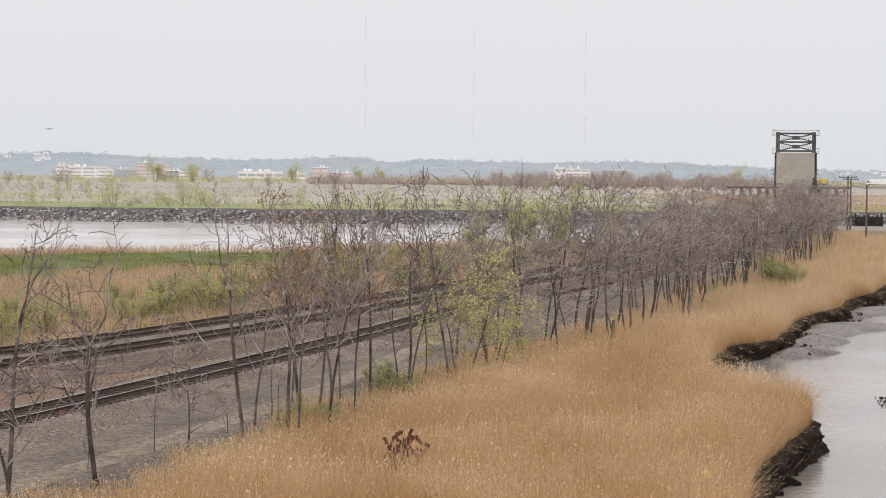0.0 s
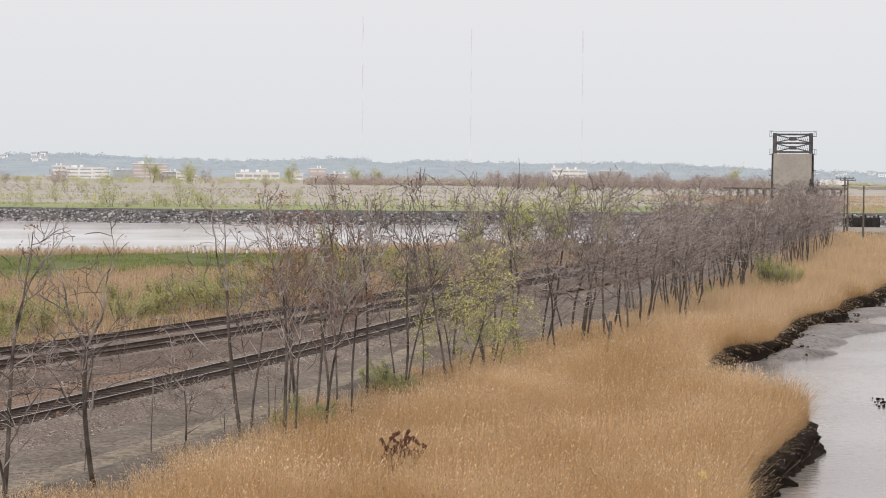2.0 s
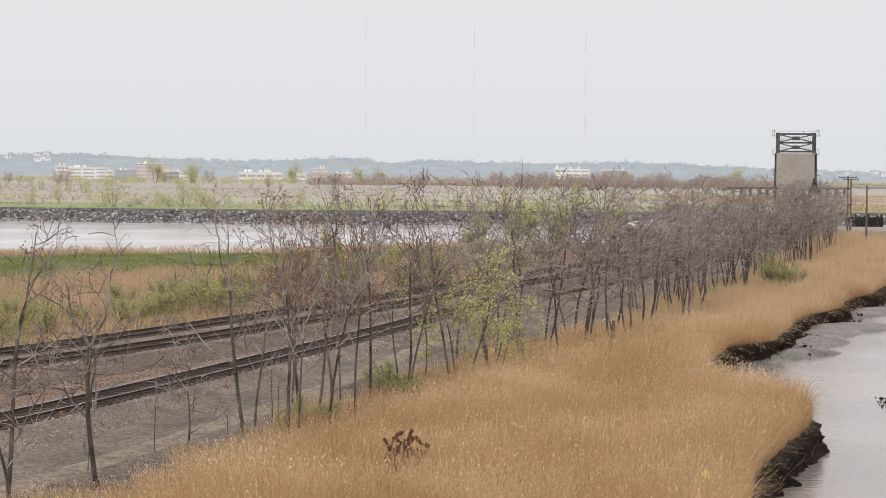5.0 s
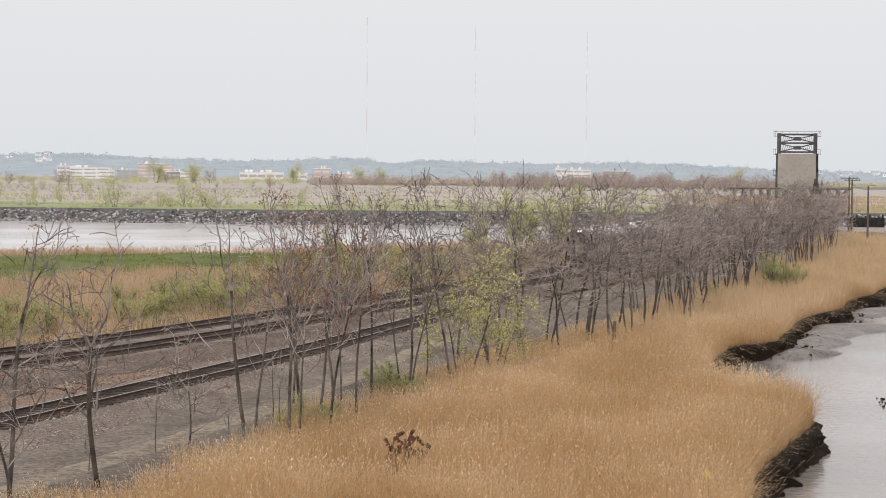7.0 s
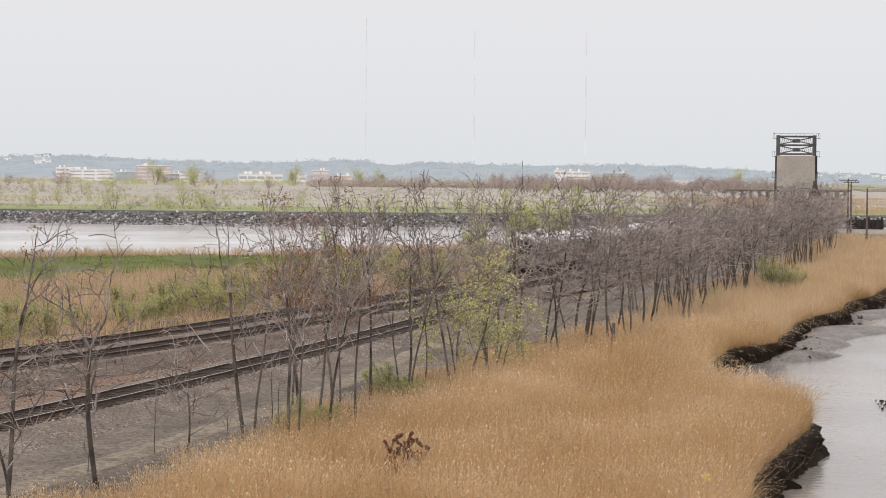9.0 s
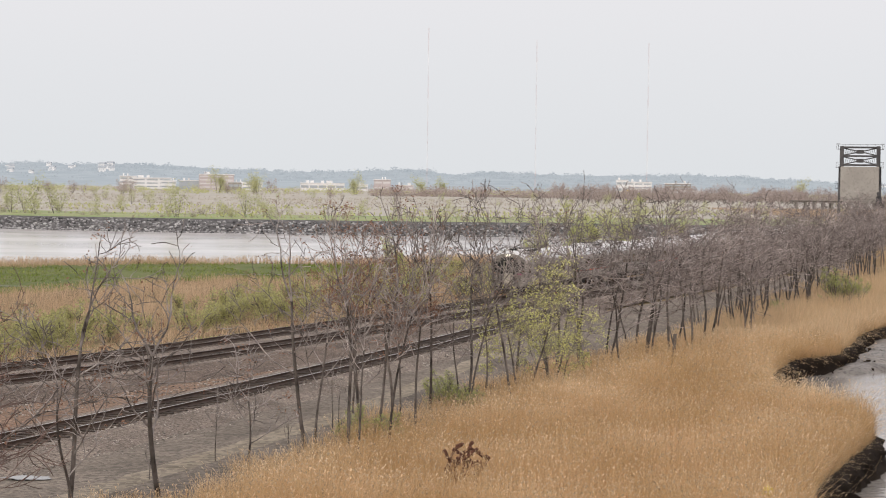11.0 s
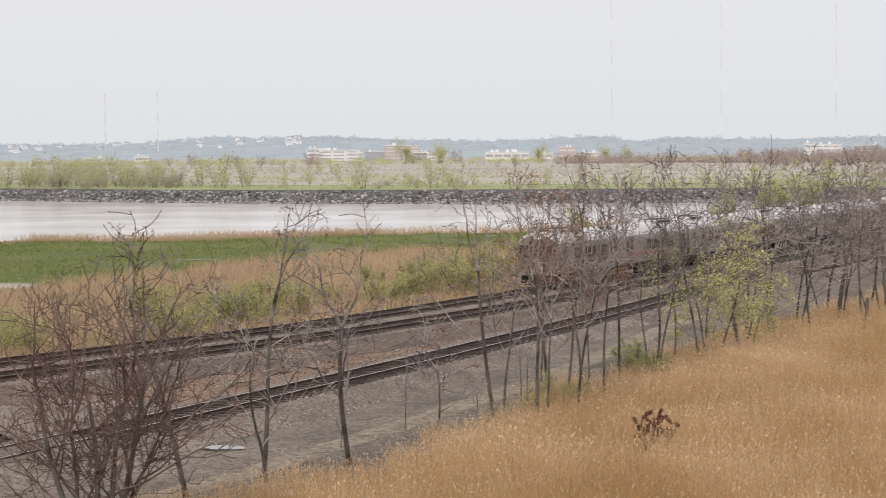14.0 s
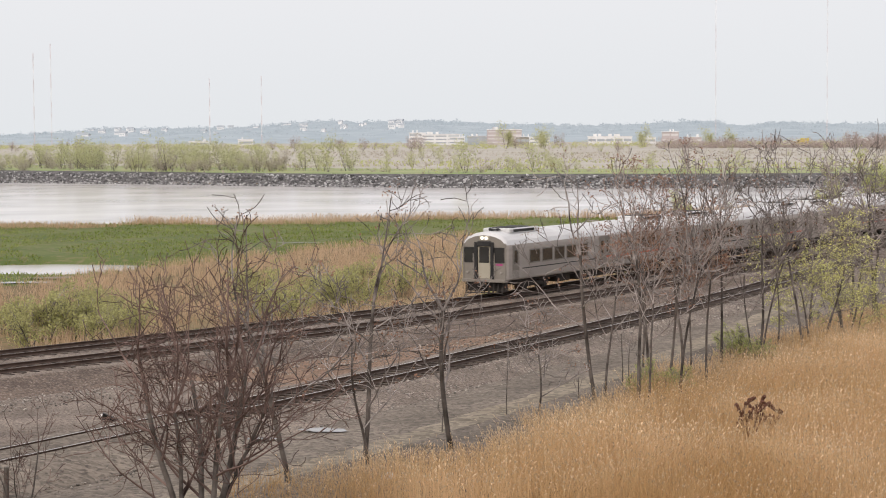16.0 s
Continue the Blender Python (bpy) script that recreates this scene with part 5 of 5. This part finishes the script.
def flat_patch(name, cx, cyy, a, b, turn, z, material, label, category):
    k = 22
    v = [(cx, cyy, z)]
    for i in range(k):
        th = i * math.tau / k
        rr = 1 + 0.25 * math.sin(2 * th + cx) + 0.15 * math.sin(5 * th + cyy)
        px, py = a * rr * math.cos(th), b * rr * math.sin(th)
        v.append((cx + px * math.cos(turn) - py * math.sin(turn), cyy + px * math.sin(turn) + py * math.cos(turn), z))
    me = bpy.data.meshes.new(name)
    me.from_pydata(v, [], [(0, i + 1, (i + 1) % k + 1) for i in range(k)])
    me.materials.append(material)
    return tagged(new(name, me), label, category, kind="structure")


flat_patch("puddle", -15.5, 62.7, 0.75, 0.45, 0.3, -0.57, M_PUDDLE, "small bright puddle on the gravel road", "puddle")
flat_patch("puddle", -17.3, 60.6, 0.6, 0.28, 0.2, -0.57, M_PUDDLE, "thin bright puddle on the gravel road", "puddle")

rng = np.random.default_rng(63)
for k in range(14):
    px = rng.uniform(-90, -18)
    py = float(marsh_start(px)) + rng.uniform(8, 40)
    if py < float(near_bank_y(px)) - 6:
        flat_patch("tidal_pool", px, py, rng.uniform(1.5, 5), rng.uniform(0.4, 0.9), rng.uniform(-0.2, 0.4), float(ground_z(px, py)) + 0.24, M_PUDDLE if k % 2 else M_MUDFLAT, "thin tidal pool shining on the grass flat", "pool")

# ---- small things in the reeds ----
weed = thing("dead_weed", "clump of dark russet broken weed stalks among the reeds", "weed", pose(-1.25, 64.2, -1.0))
rr = random.Random(5)
bent = [[(-0.55, 0, 0), (-0.62, 0, 0.7), (-0.3, 0.05, 1.4), (-0.12, 0.05, 1.5)], [(-0.2, 0, 0), (-0.05, 0, 0.8), (0.22, -0.05, 1.62)], [(0.1, 0.1, 0.3), (0.18, 0.1, 1.45), (0.55, 0.1, 1.2), (0.82, 0.1, 1.02)],
        [(0.3, 0, 0), (0.42, 0, 0.5), (0.8, 0.05, 1.05)], [(-0.42, 0, 0.1), (-0.35, -0.1, 1.0), (-0.02, -0.1, 1.1)]]
for k in range(7):
    a = rr.uniform(0, math.tau)
    bent.append([(0.3 * math.cos(a), 0.2 * math.sin(a), 0), (0.5 * math.cos(a), 0.3 * math.sin(a), rr.uniform(0.6, 0.9)), (rr.uniform(-0.6, 0.6), 0.3 * math.sin(a), rr.uniform(0.9, 1.4))])
for path in bent:
    b = Build()
    for p, q in zip(path, path[1:]):
        b.tube(p, q, 0.05, 0.04, 5)
        for j in range(3):
            c = Vector(p).lerp(Vector(q), rr.uniform(0.4, 1.0))
            b.tube(c, c + Vector((rr.uniform(-0.12, 0.12), rr.uniform(-0.1, 0.1), rr.uniform(0.0, 0.14))), 0.05, 0.065, 5)
    part("stalk", b.mesh("stalk", M_RUSTIRON), weed)


def crumpled(name, label, px, py, pz, size, flat, material):
    """A crumpled scrap: the hull of a few scattered corners."""
    bm = bmesh.new()
    for _ in range(16):
        bm.verts.new((rr.uniform(-1, 1) * size, rr.uniform(-0.6, 0.6) * size, rr.uniform(-1, 1) * size * flat))
    hull = bmesh.ops.convex_hull(bm, input=bm.verts)
    bmesh.ops.delete(bm, geom=list({g for g in hull["geom_interior"] if isinstance(g, bmesh.types.BMVert)}), context="VERTS")
    me = bpy.data.meshes.new(name)
    bm.to_mesh(me)
    bm.free()
    me.materials.append(material)
    tagged(new(name, me), label, "litter").matrix_basis = pose(px, py, pz, rr.uniform(-15, 15), rr.uniform(-15, 15), rr.uniform(0, 90))


crumpled("plastic_bag", "crumpled yellow plastic bag caught in the reeds", 8.2, 59.6, -0.12, 0.22, 0.8, M_YELLOW)
crumpled("plastic_bag", "crumpled white plastic bag at the edge of the reeds", -11.7, 55.4, -0.75, 0.3, 0.35, M_WHITE)
crumpled("plastic_bag", "small white scrap of plastic on the gravel", -24.1, 64.8, -0.56, 0.16, 0.4, M_WHITE)
crumpled("rubber_scrap", "dark crumpled rubber scrap on the gravel", -23.5, 64.2, -0.54, 0.38, 0.35, M_BLACKTRIM)
stub = thing("dead_stump", "short dark broken stump standing in the reeds", "stump", pose(9.6, 109.5, -1.25))
part("trunk", Build().tube((0, 0, 0), (0.08, 0, 2.1), 0.12, 0.1, 7).tube((0.08, 0, 1.2), (-0.25, 0.1, 2.5), 0.06, 0.03, 6).mesh("trunk", M_BARK), stub)

# ---- beyond the river ----
rng = np.random.default_rng(77)
far_proto = tree("far_bush", "yellow-green bush on the far shore, paled with painted haze", "bush", pose(0, 0, 0), grow(91, 6.5, coarse=True, stems=3, limbs=6, fork=2, levels=2, spread=0.75, fork_at=0.1, radius=0.06, fan=0.4), M_TWIG, M_LEAFHAZE, 0.19, 18, group="far bushes", seed=91, strew=3.2)
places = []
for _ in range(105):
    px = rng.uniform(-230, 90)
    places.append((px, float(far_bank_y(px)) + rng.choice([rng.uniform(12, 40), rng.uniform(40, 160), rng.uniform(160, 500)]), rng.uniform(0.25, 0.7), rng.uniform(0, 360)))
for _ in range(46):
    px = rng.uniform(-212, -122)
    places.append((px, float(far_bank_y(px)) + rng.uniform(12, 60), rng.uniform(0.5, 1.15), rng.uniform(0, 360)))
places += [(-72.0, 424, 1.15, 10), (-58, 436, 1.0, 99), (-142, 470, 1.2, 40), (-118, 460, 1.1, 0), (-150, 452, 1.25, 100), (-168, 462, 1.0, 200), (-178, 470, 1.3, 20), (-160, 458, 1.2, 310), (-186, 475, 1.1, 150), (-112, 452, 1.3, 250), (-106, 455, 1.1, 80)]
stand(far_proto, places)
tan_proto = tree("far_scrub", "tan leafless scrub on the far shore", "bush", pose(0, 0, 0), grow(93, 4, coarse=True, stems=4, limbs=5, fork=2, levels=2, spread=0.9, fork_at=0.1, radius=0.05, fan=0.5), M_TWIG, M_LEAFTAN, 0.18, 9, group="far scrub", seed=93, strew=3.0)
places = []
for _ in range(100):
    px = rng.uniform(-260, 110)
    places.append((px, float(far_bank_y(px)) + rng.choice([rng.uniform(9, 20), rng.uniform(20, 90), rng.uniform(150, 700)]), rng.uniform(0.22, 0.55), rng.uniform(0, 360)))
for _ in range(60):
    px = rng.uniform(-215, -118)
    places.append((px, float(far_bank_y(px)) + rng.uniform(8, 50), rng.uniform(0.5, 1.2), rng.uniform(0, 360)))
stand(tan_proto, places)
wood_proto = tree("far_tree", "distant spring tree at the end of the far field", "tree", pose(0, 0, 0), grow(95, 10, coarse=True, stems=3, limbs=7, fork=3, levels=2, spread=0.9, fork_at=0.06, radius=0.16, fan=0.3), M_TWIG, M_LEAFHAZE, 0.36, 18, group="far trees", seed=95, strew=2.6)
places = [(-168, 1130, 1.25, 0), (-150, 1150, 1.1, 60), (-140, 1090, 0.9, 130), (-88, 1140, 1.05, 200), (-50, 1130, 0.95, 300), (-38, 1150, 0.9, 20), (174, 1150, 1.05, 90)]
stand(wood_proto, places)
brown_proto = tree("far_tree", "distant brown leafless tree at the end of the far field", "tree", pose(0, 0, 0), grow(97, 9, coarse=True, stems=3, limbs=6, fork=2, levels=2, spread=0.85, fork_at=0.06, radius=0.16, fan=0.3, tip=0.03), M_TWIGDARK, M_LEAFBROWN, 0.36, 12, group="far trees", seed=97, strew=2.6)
places = []
for _ in range(70):
    px = rng.uniform(20, 200) if rng.uniform() < 0.6 else rng.uniform(-520, 200)
    places.append((px, rng.uniform(900, 1150), rng.uniform(0.5, 0.9), rng.uniform(0, 360)))
for _ in range(110):
    places.append((rng.uniform(30, 170), rng.uniform(840, 1000), rng.uniform(0.35, 0.8), rng.uniform(0, 360)))
stand(brown_proto, places)



def crowns(name, label, category, material, rng, at, radius, leaves, size):
    """Far-off trees nobody could count: rounded crowns of loose leaf clumps."""
    shell = rng.normal(0, 1, (len(at), leaves, 3))
    shell *= rng.uniform(0.55, 1, (len(at), leaves, 1)) / np.linalg.norm(shell, axis=2)[..., None]
    points = (at[:, None] + shell * np.array([1.3, 1.0, 0.95]) * radius[:, None, None]).reshape(-1, 3)
    return tagged(new(name, quad_mesh(name, *leaf_quads(rng, points, size, 1, 0.3), [material])), label, category, kind="stuff")


rng = np.random.default_rng(23)
for label, material, count, y0, y1 in (("belt of yellow-green trees before the far buildings, paled with painted haze", M_LEAFFAR, 800, 1080, 1440), ("tan leafless thicket before the far buildings", M_LEAFTAN, 380, 1000, 1440)):
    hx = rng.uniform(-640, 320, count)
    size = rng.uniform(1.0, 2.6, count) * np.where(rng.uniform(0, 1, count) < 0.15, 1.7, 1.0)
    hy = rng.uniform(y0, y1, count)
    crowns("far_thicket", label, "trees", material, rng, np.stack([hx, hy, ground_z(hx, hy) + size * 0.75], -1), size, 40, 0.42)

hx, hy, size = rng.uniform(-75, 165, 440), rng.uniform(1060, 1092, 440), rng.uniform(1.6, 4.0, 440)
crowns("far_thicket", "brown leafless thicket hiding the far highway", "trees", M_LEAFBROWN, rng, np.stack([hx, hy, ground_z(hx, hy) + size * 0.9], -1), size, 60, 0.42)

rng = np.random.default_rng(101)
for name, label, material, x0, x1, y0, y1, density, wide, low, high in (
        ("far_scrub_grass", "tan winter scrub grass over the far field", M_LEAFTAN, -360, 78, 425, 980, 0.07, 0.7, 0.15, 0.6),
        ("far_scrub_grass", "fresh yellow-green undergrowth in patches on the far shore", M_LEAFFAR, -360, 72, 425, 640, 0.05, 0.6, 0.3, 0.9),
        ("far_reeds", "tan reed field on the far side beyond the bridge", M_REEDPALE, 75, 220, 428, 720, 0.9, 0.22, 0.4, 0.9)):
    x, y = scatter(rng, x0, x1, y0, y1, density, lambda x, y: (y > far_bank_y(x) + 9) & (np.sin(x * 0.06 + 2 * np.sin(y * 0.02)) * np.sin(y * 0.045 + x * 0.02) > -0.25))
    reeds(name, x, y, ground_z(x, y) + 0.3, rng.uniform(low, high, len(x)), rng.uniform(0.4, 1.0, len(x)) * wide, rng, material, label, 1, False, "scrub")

RIDGE = curve_through([-40, -25, -12.9, -11.5, -9.4, -7, -5.3, -3.6, -0.8, 0.7, 1.4, 2.6, 4.7, 6.4, 8, 10, 11.4, 12.9, 13.6, 15.9, 18.3, 20, 21.3, 23.2, 26, 40],
                      [0, 0, 0.2, 0.2, 1.3, 3.3, 4.2, 3.4, 3.9, 4.5, 3.0, 5.4, 4.0, 3.8, 4.4, 6.2, 6.6, 6.4, 6.8, 4.0, 3.6, 3.4, 1.0, 0.6, 0.4, 0.4])


def ridge(name, dist, extra, depth, material, label, tops, seed):
    xs = np.arange(-1800, 1300, 1.6)
    rows = np.linspace(0, 1, 12)
    r = np.random.default_rng(seed)
    v = []
    for k, f in enumerate(rows):
        yv = dist - depth + depth * f + 0 * xs
        top = EYE + dist * np.maximum(RIDGE(np.degrees(np.arctan2(-xs, dist))) * extra, -0.6) / 1000
        c, half, high = r.uniform(-1800, 1300, 420), r.uniform(4, 11, 420), r.uniform(0.35, 1.0, 420)
        crown = tops * (np.max(high * 7.5 * np.sqrt(np.maximum(0, 1 - ((xs[:, None] - c) / half) ** 2)), axis=1) - 3.5)
        v.append(np.stack([xs, yv, -1 + (top + 1) * f**0.7 + crown * f], -1))
    v = np.array(v)
    w = len(xs)
    i = (np.arange(11)[:, None] * w + np.arange(w - 1)[None]).ravel()
    me = quad_mesh(name, v.reshape(-1, 3), np.stack([i, i + 1, i + 1 + w, i + w], -1), [material])
    me.shade_smooth()
    return tagged(new(name, me), label, "hills", kind="structure")


ridge("backdrop_woods", 2400, 1.02, 500, M_HILL, "distant wooded ridge, blue-grey haze put into its glowing colour", 0.3, 5)
rng = np.random.default_rng(19)
n = 1500
wx = rng.uniform(-1250, 620, n)
wf = np.sqrt(rng.uniform(0.02, 1, n))
w_top = EYE + 2400 * np.maximum(RIDGE(np.degrees(np.arctan2(-wx, 2400))) * 1.02, -0.6) / 1000
wide = rng.uniform(3.0, 7.5, n)
crowns("far_woods", "rounded crowns of the wooded ridge, haze put into their glowing colour", "woods", M_HILL, rng, np.stack([wx, 1900 + 500 * wf, -1 + (w_top + 1) * wf**0.7 - 0.35 * wide + rng.uniform(-1.5, 1.5, n)], -1), wide, 64, 1.25)
ridge("backdrop_ridge", 3900, 0.9, 300, M_HILLFAR, "farther ridge with a paler haze put into its glowing colour", 1.0, 6)


def far_building(px, py, w, d, h, z0, material, label, bands, seed=0, units=1):
    b = thing("far_building", label, "building", pose(px, py, z0, 0, 0, math.degrees(math.atan2(-px, py))), "far buildings")
    r = random.Random(seed)
    part("wall", Build().box(-w / 2, -d / 2, -3, w / 2, d / 2, h, 0.1).mesh("wall", material), b)
    part("roof", Build().box(-w / 2 - 0.4, -d / 2 - 0.4, h, w / 2 + 0.4, d / 2 + 0.4, h + 0.5, 0.1).mesh("roof", M_WHITE), b)
    for k in range(bands):
        z = h * (k + 0.35) / bands
        for u in range(units):
            x0 = -w / 2 + w * (u + 0.08) / units
            part("window", Build().box(x0, -d / 2 - 0.12, z, x0 + w * 0.84 / units, -d / 2 + 0.1, z + h * 0.36 / bands).mesh("window", M_FARBAND if material is M_FARBRICK else M_FARGLASS), b)
    for k in range(units):
        x0 = -w / 2 + w * r.uniform(0.1, 0.8)
        part("rooftop_unit", Build().box(x0, -2, h + 0.5, x0 + w * 0.08, 2, h + 2.2, 0.1).mesh("rooftop_unit", M_WHITE), b)
    return b


D = 1500.0
def at_bearing(u, dist):
    return u * dist, dist
for u, w, d, h, z0, m, label, bands, units in (
        (-0.1955, 13, 12, 11, 1, M_WHITE, "distant white office building beyond the field", 3, 2),
        (-0.183, 30, 14, 9.5, 1, M_WHITE, "long distant white building with window bands", 3, 3),
        (-0.1745, 12, 12, 7, 1, M_WHITE, "distant white annexe of the long building", 2, 2),
        (-0.1495, 27, 14, 13.5, 1, M_FARBRICK, "distant red brick block with pale bands", 4, 3),
        (-0.1635, 16, 12, 7.5, 1, M_FARGLASS, "low distant grey-roofed shed", 1, 3),
        (-0.1395, 12, 12, 6.5, 1, M_CONCRETE, "low distant grey building", 1, 3),
        (-0.131, 16, 12, 6, 1, M_WHITE, "low distant white building behind trees", 2, 2),
        (-0.0945, 34, 14, 6.5, 1, M_WHITE, "long low distant white warehouse", 1, 5),
        (-0.075, 12, 10, 5.5, 1, M_WHITE, "small distant white warehouse", 1, 2),
        (-0.0635, 13, 12, 10.5, 1, M_FARBRICK, "distant pinkish building with a white top", 2, 2),
        (-0.052, 14, 12, 5.5, 1, M_FARBRICK, "low distant pinkish building", 1, 3),
        (0.0600, 9, 12, 11.5, 2, M_WHITE, "distant white tall building on the horizon", 2, 2),
        (0.0685, 20, 12, 10, 2, M_WHITE, "distant pale block on the horizon", 3, 3),
        (0.0885, 20, 12, 9, 2, M_CONCRETE, "distant grey block on the horizon", 3, 3),
        (-0.2890, 12, 10, 5.5, 1, M_WHITE, "small distant white shed beyond the field", 1, 1),
        (-0.3150, 16, 10, 4.0, 1, M_WHITE, "low distant white building beyond the field", 1, 2)):
    px, py = at_bearing(u, D)
    far_building(px, py, w, d, h * 0.82, z0, m, label, bands, int(px), units)


def far_house(px, py, z, s):
    h = thing("far_house", "distant pale house with a pitched roof on the ridge", "house", pose(px, py, z, 0, 0, px % 40 - 20), "far houses")
    part("wall", Build().box(-6 * s, -5 * s, -12, 6 * s, 5 * s, 5 * s).mesh("wall", M_WHITE), h)
    part("roof", Build().add([(-6.5 * s, -5.5 * s, 5 * s), (6.5 * s, -5.5 * s, 5 * s), (6.5 * s, 5.5 * s, 5 * s), (-6.5 * s, 5.5 * s, 5 * s), (-6.5 * s, 0, 8 * s), (6.5 * s, 0, 8 * s)],
         [(0, 1, 5, 4), (2, 3, 4, 5), (0, 4, 3), (1, 2, 5), (3, 2, 1, 0)]).mesh("roof", M_FARGLASS), h)
    for x in (-3, 0, 3):
        part("window", Build().box((x - 0.7) * s, -5.08 * s, 1.6 * s, (x + 0.7) * s, -4.95 * s, 3.4 * s).mesh("window", M_FARGLASS), h)


rng = np.random.default_rng(55)
for k in range(58):
    u = rng.uniform(-0.42, -0.2) if k < 44 else rng.uniform(0.17, 0.25)
    py = rng.uniform(2080, 2330)
    top = EYE + 2400 * max(float(RIDGE(math.degrees(math.atan(-u)))) * 1.12, 0.4) / 1000
    far_house(u * py, py, (top + 1) * ((py - 1900) / 500) ** 0.7 - 1, rng.uniform(0.35, 0.75))


def radio_mast(u, top, dist=1800.0):
    m = thing("radio_mast", "slender red and white banded radio mast, haze put into its red", "radio mast", pose(u * dist, dist, 0), "radio masts")
    h = EYE + top * dist
    for k in range(7):
        b = Build()
        z0, z1 = h * k / 7, h * (k + 1) / 7
        for i in range(3):
            a = i * math.tau / 3
            b.tube((0.45 * math.cos(a), 0.45 * math.sin(a), z0), (0.45 * math.cos(a), 0.45 * math.sin(a), z1), 0.07, n=4)
        for j in range(6):
            z = z0 + (z1 - z0) * j / 6
            for i in range(3):
                a, c = i * math.tau / 3, (i + 1) * math.tau / 3
                b.tube((0.45 * math.cos(a), 0.45 * math.sin(a), z), (0.45 * math.cos(c), 0.45 * math.sin(c), z + (z1 - z0) / 6), 0.04, n=3)
        part("section", b.mesh("section", M_MASTWHITE if k % 2 else M_MASTRED), m)


for u, top in ((-0.0405, 0.0785), (0.0152, 0.0730), (0.0726, 0.0720), (-0.3087, 0.0305), (-0.280, 0.0315), (-0.398, 0.0500), (-0.408, 0.045)):
    radio_mast(u, top)

# ---- the far highway and its traffic ----
VIA = Build()
VIA.box(-70, 1098, 0.9, 420, 1106, 1.9, 0.1)
for k in range(-10, 16):
    VIA.box(126 + k * 19, 1100, -1, 127.2 + k * 19, 1104, 0.95)
tagged(new("highway", VIA.mesh("highway", M_CONCRETE)), "low concrete highway viaduct far beyond the bridge", "road", kind="structure")


def truck(label, material, w=9.0):
    t = thing("truck", label, "truck", group="trucks")
    part("box", Build().box(-w / 2 + 2, -1.25, 0.9, w / 2, 1.25, 3.8, 0.06).mesh("box", material), t)
    cabp = part("cab", Build().box(-w / 2 - 0.2, -1.2, 0.6, -w / 2 + 1.9, 1.2, 3.0, 0.15).mesh("cab", material), t)
    part("window", Build().box(-w / 2, -1.23, 1.8, -w / 2 + 1.2, -1.15, 2.6).mesh("window", M_WINDOW), cabp)
    for x in (-w / 2 + 0.8, w / 2 - 2.2, w / 2 - 1.0):
        for y in (-1.1, 1.1):
            part("wheel", Build().tube((x, y - 0.15, 0.5), (x, y + 0.15, 0.5), 0.5, n=12).mesh("wheel", M_BLACKTRIM), t)
    return t


yellow_truck = truck("yellow truck far off on the highway", M_YELLOW, 6.5)
white_truck = truck("white truck far off on the highway", M_WHITE, 17.0)


bird = thing("bird", "small pale grey bird crossing the sky in flight", "bird")
part("body", Build().tube((-0.09, 0, 0), (0.0, 0, 0.005), 0.012, 0.026, 8).tube((0.0, 0, 0.005), (0.09, 0, 0.012), 0.026, 0.01, 8).mesh("body", M_ROOFMETAL), bird)
part("tail", Build().add([(-0.08, -0.008, 0), (-0.08, 0.008, 0), (-0.15, 0.03, 0), (-0.15, -0.03, 0), (-0.08, 0, 0.008)], [(0, 1, 2, 3), (0, 4, 1), (1, 4, 2), (2, 4, 3), (3, 4, 0)]).mesh("tail", M_ROOFMETAL), bird)
for s in (-1, 1):
    part("wing", Build().add([(0.04, s * 0.02, 0.01), (-0.03, s * 0.02, 0.01), (-0.07, s * 0.2, 0.03), (0.0, s * 0.1, 0.03), (0.0, s * 0.06, 0.018)], [(0, 1, 2, 3), (0, 3, 4), (1, 4, 2), (2, 4, 3), (0, 4, 1)]).mesh("wing", M_ROOFMETAL), bird)


# ---- what moves ----
def motions():
    fine = np.arange(20, 1200, 0.5)
    line_x = far_track_x(np.minimum(fine, 440)) + np.maximum(fine - 440, 0) * 0.34
    s = np.r_[0, np.cumsum(np.hypot(np.diff(line_x), np.diff(fine)))]
    s_end = float(np.interp(108.9, fine, s))

    def on_track(d):
        return np.interp(d, s, line_x), np.interp(d, s, fine)

    def car_rows(index):
        rows = []
        for k in range(33):
            t = k * 0.5
            nose = s_end + 153.4 - 8.5153 * t - 0.0634 * t * t - 0.6
            mid = nose + 12.25 + index * 24.85
            ax, ay = on_track(mid - 8.4)
            bx, by = on_track(mid + 8.4)
            rows.append((t, pose((ax + bx) / 2, (ay + by) / 2, 0, 0, 0, math.degrees(math.atan2(-(ax - bx), ay - by)))))
        return rows
    for i, c in enumerate([train_cab] + train_coaches):
        c.scale = (0.955, 0.955, 0.955)
        walk(c, car_rows(i))
    walk(bird, [(t, pose(-12.2 + 18.2 * t, 60, z, 0, 0, 0)) for t, z in ((0, 10.45), (0.25, 10.2), (0.5, 9.62), (0.75, 8.95), (1, 8.1), (2, 6.5), (4, 6), (8, 6), (12, 6), (16, 6))])
    walk(yellow_truck, [(t, pose(155.5 - 13.2 * (t - 4.5), 1102, 1.9)) for t in (0, 4, 8, 12, 16)])
    walk(white_truck, [(t, pose(190 - 13.2 * (t - 4.5), 1104, 1.9)) for t in (0, 4, 8, 12, 16)])


motions()
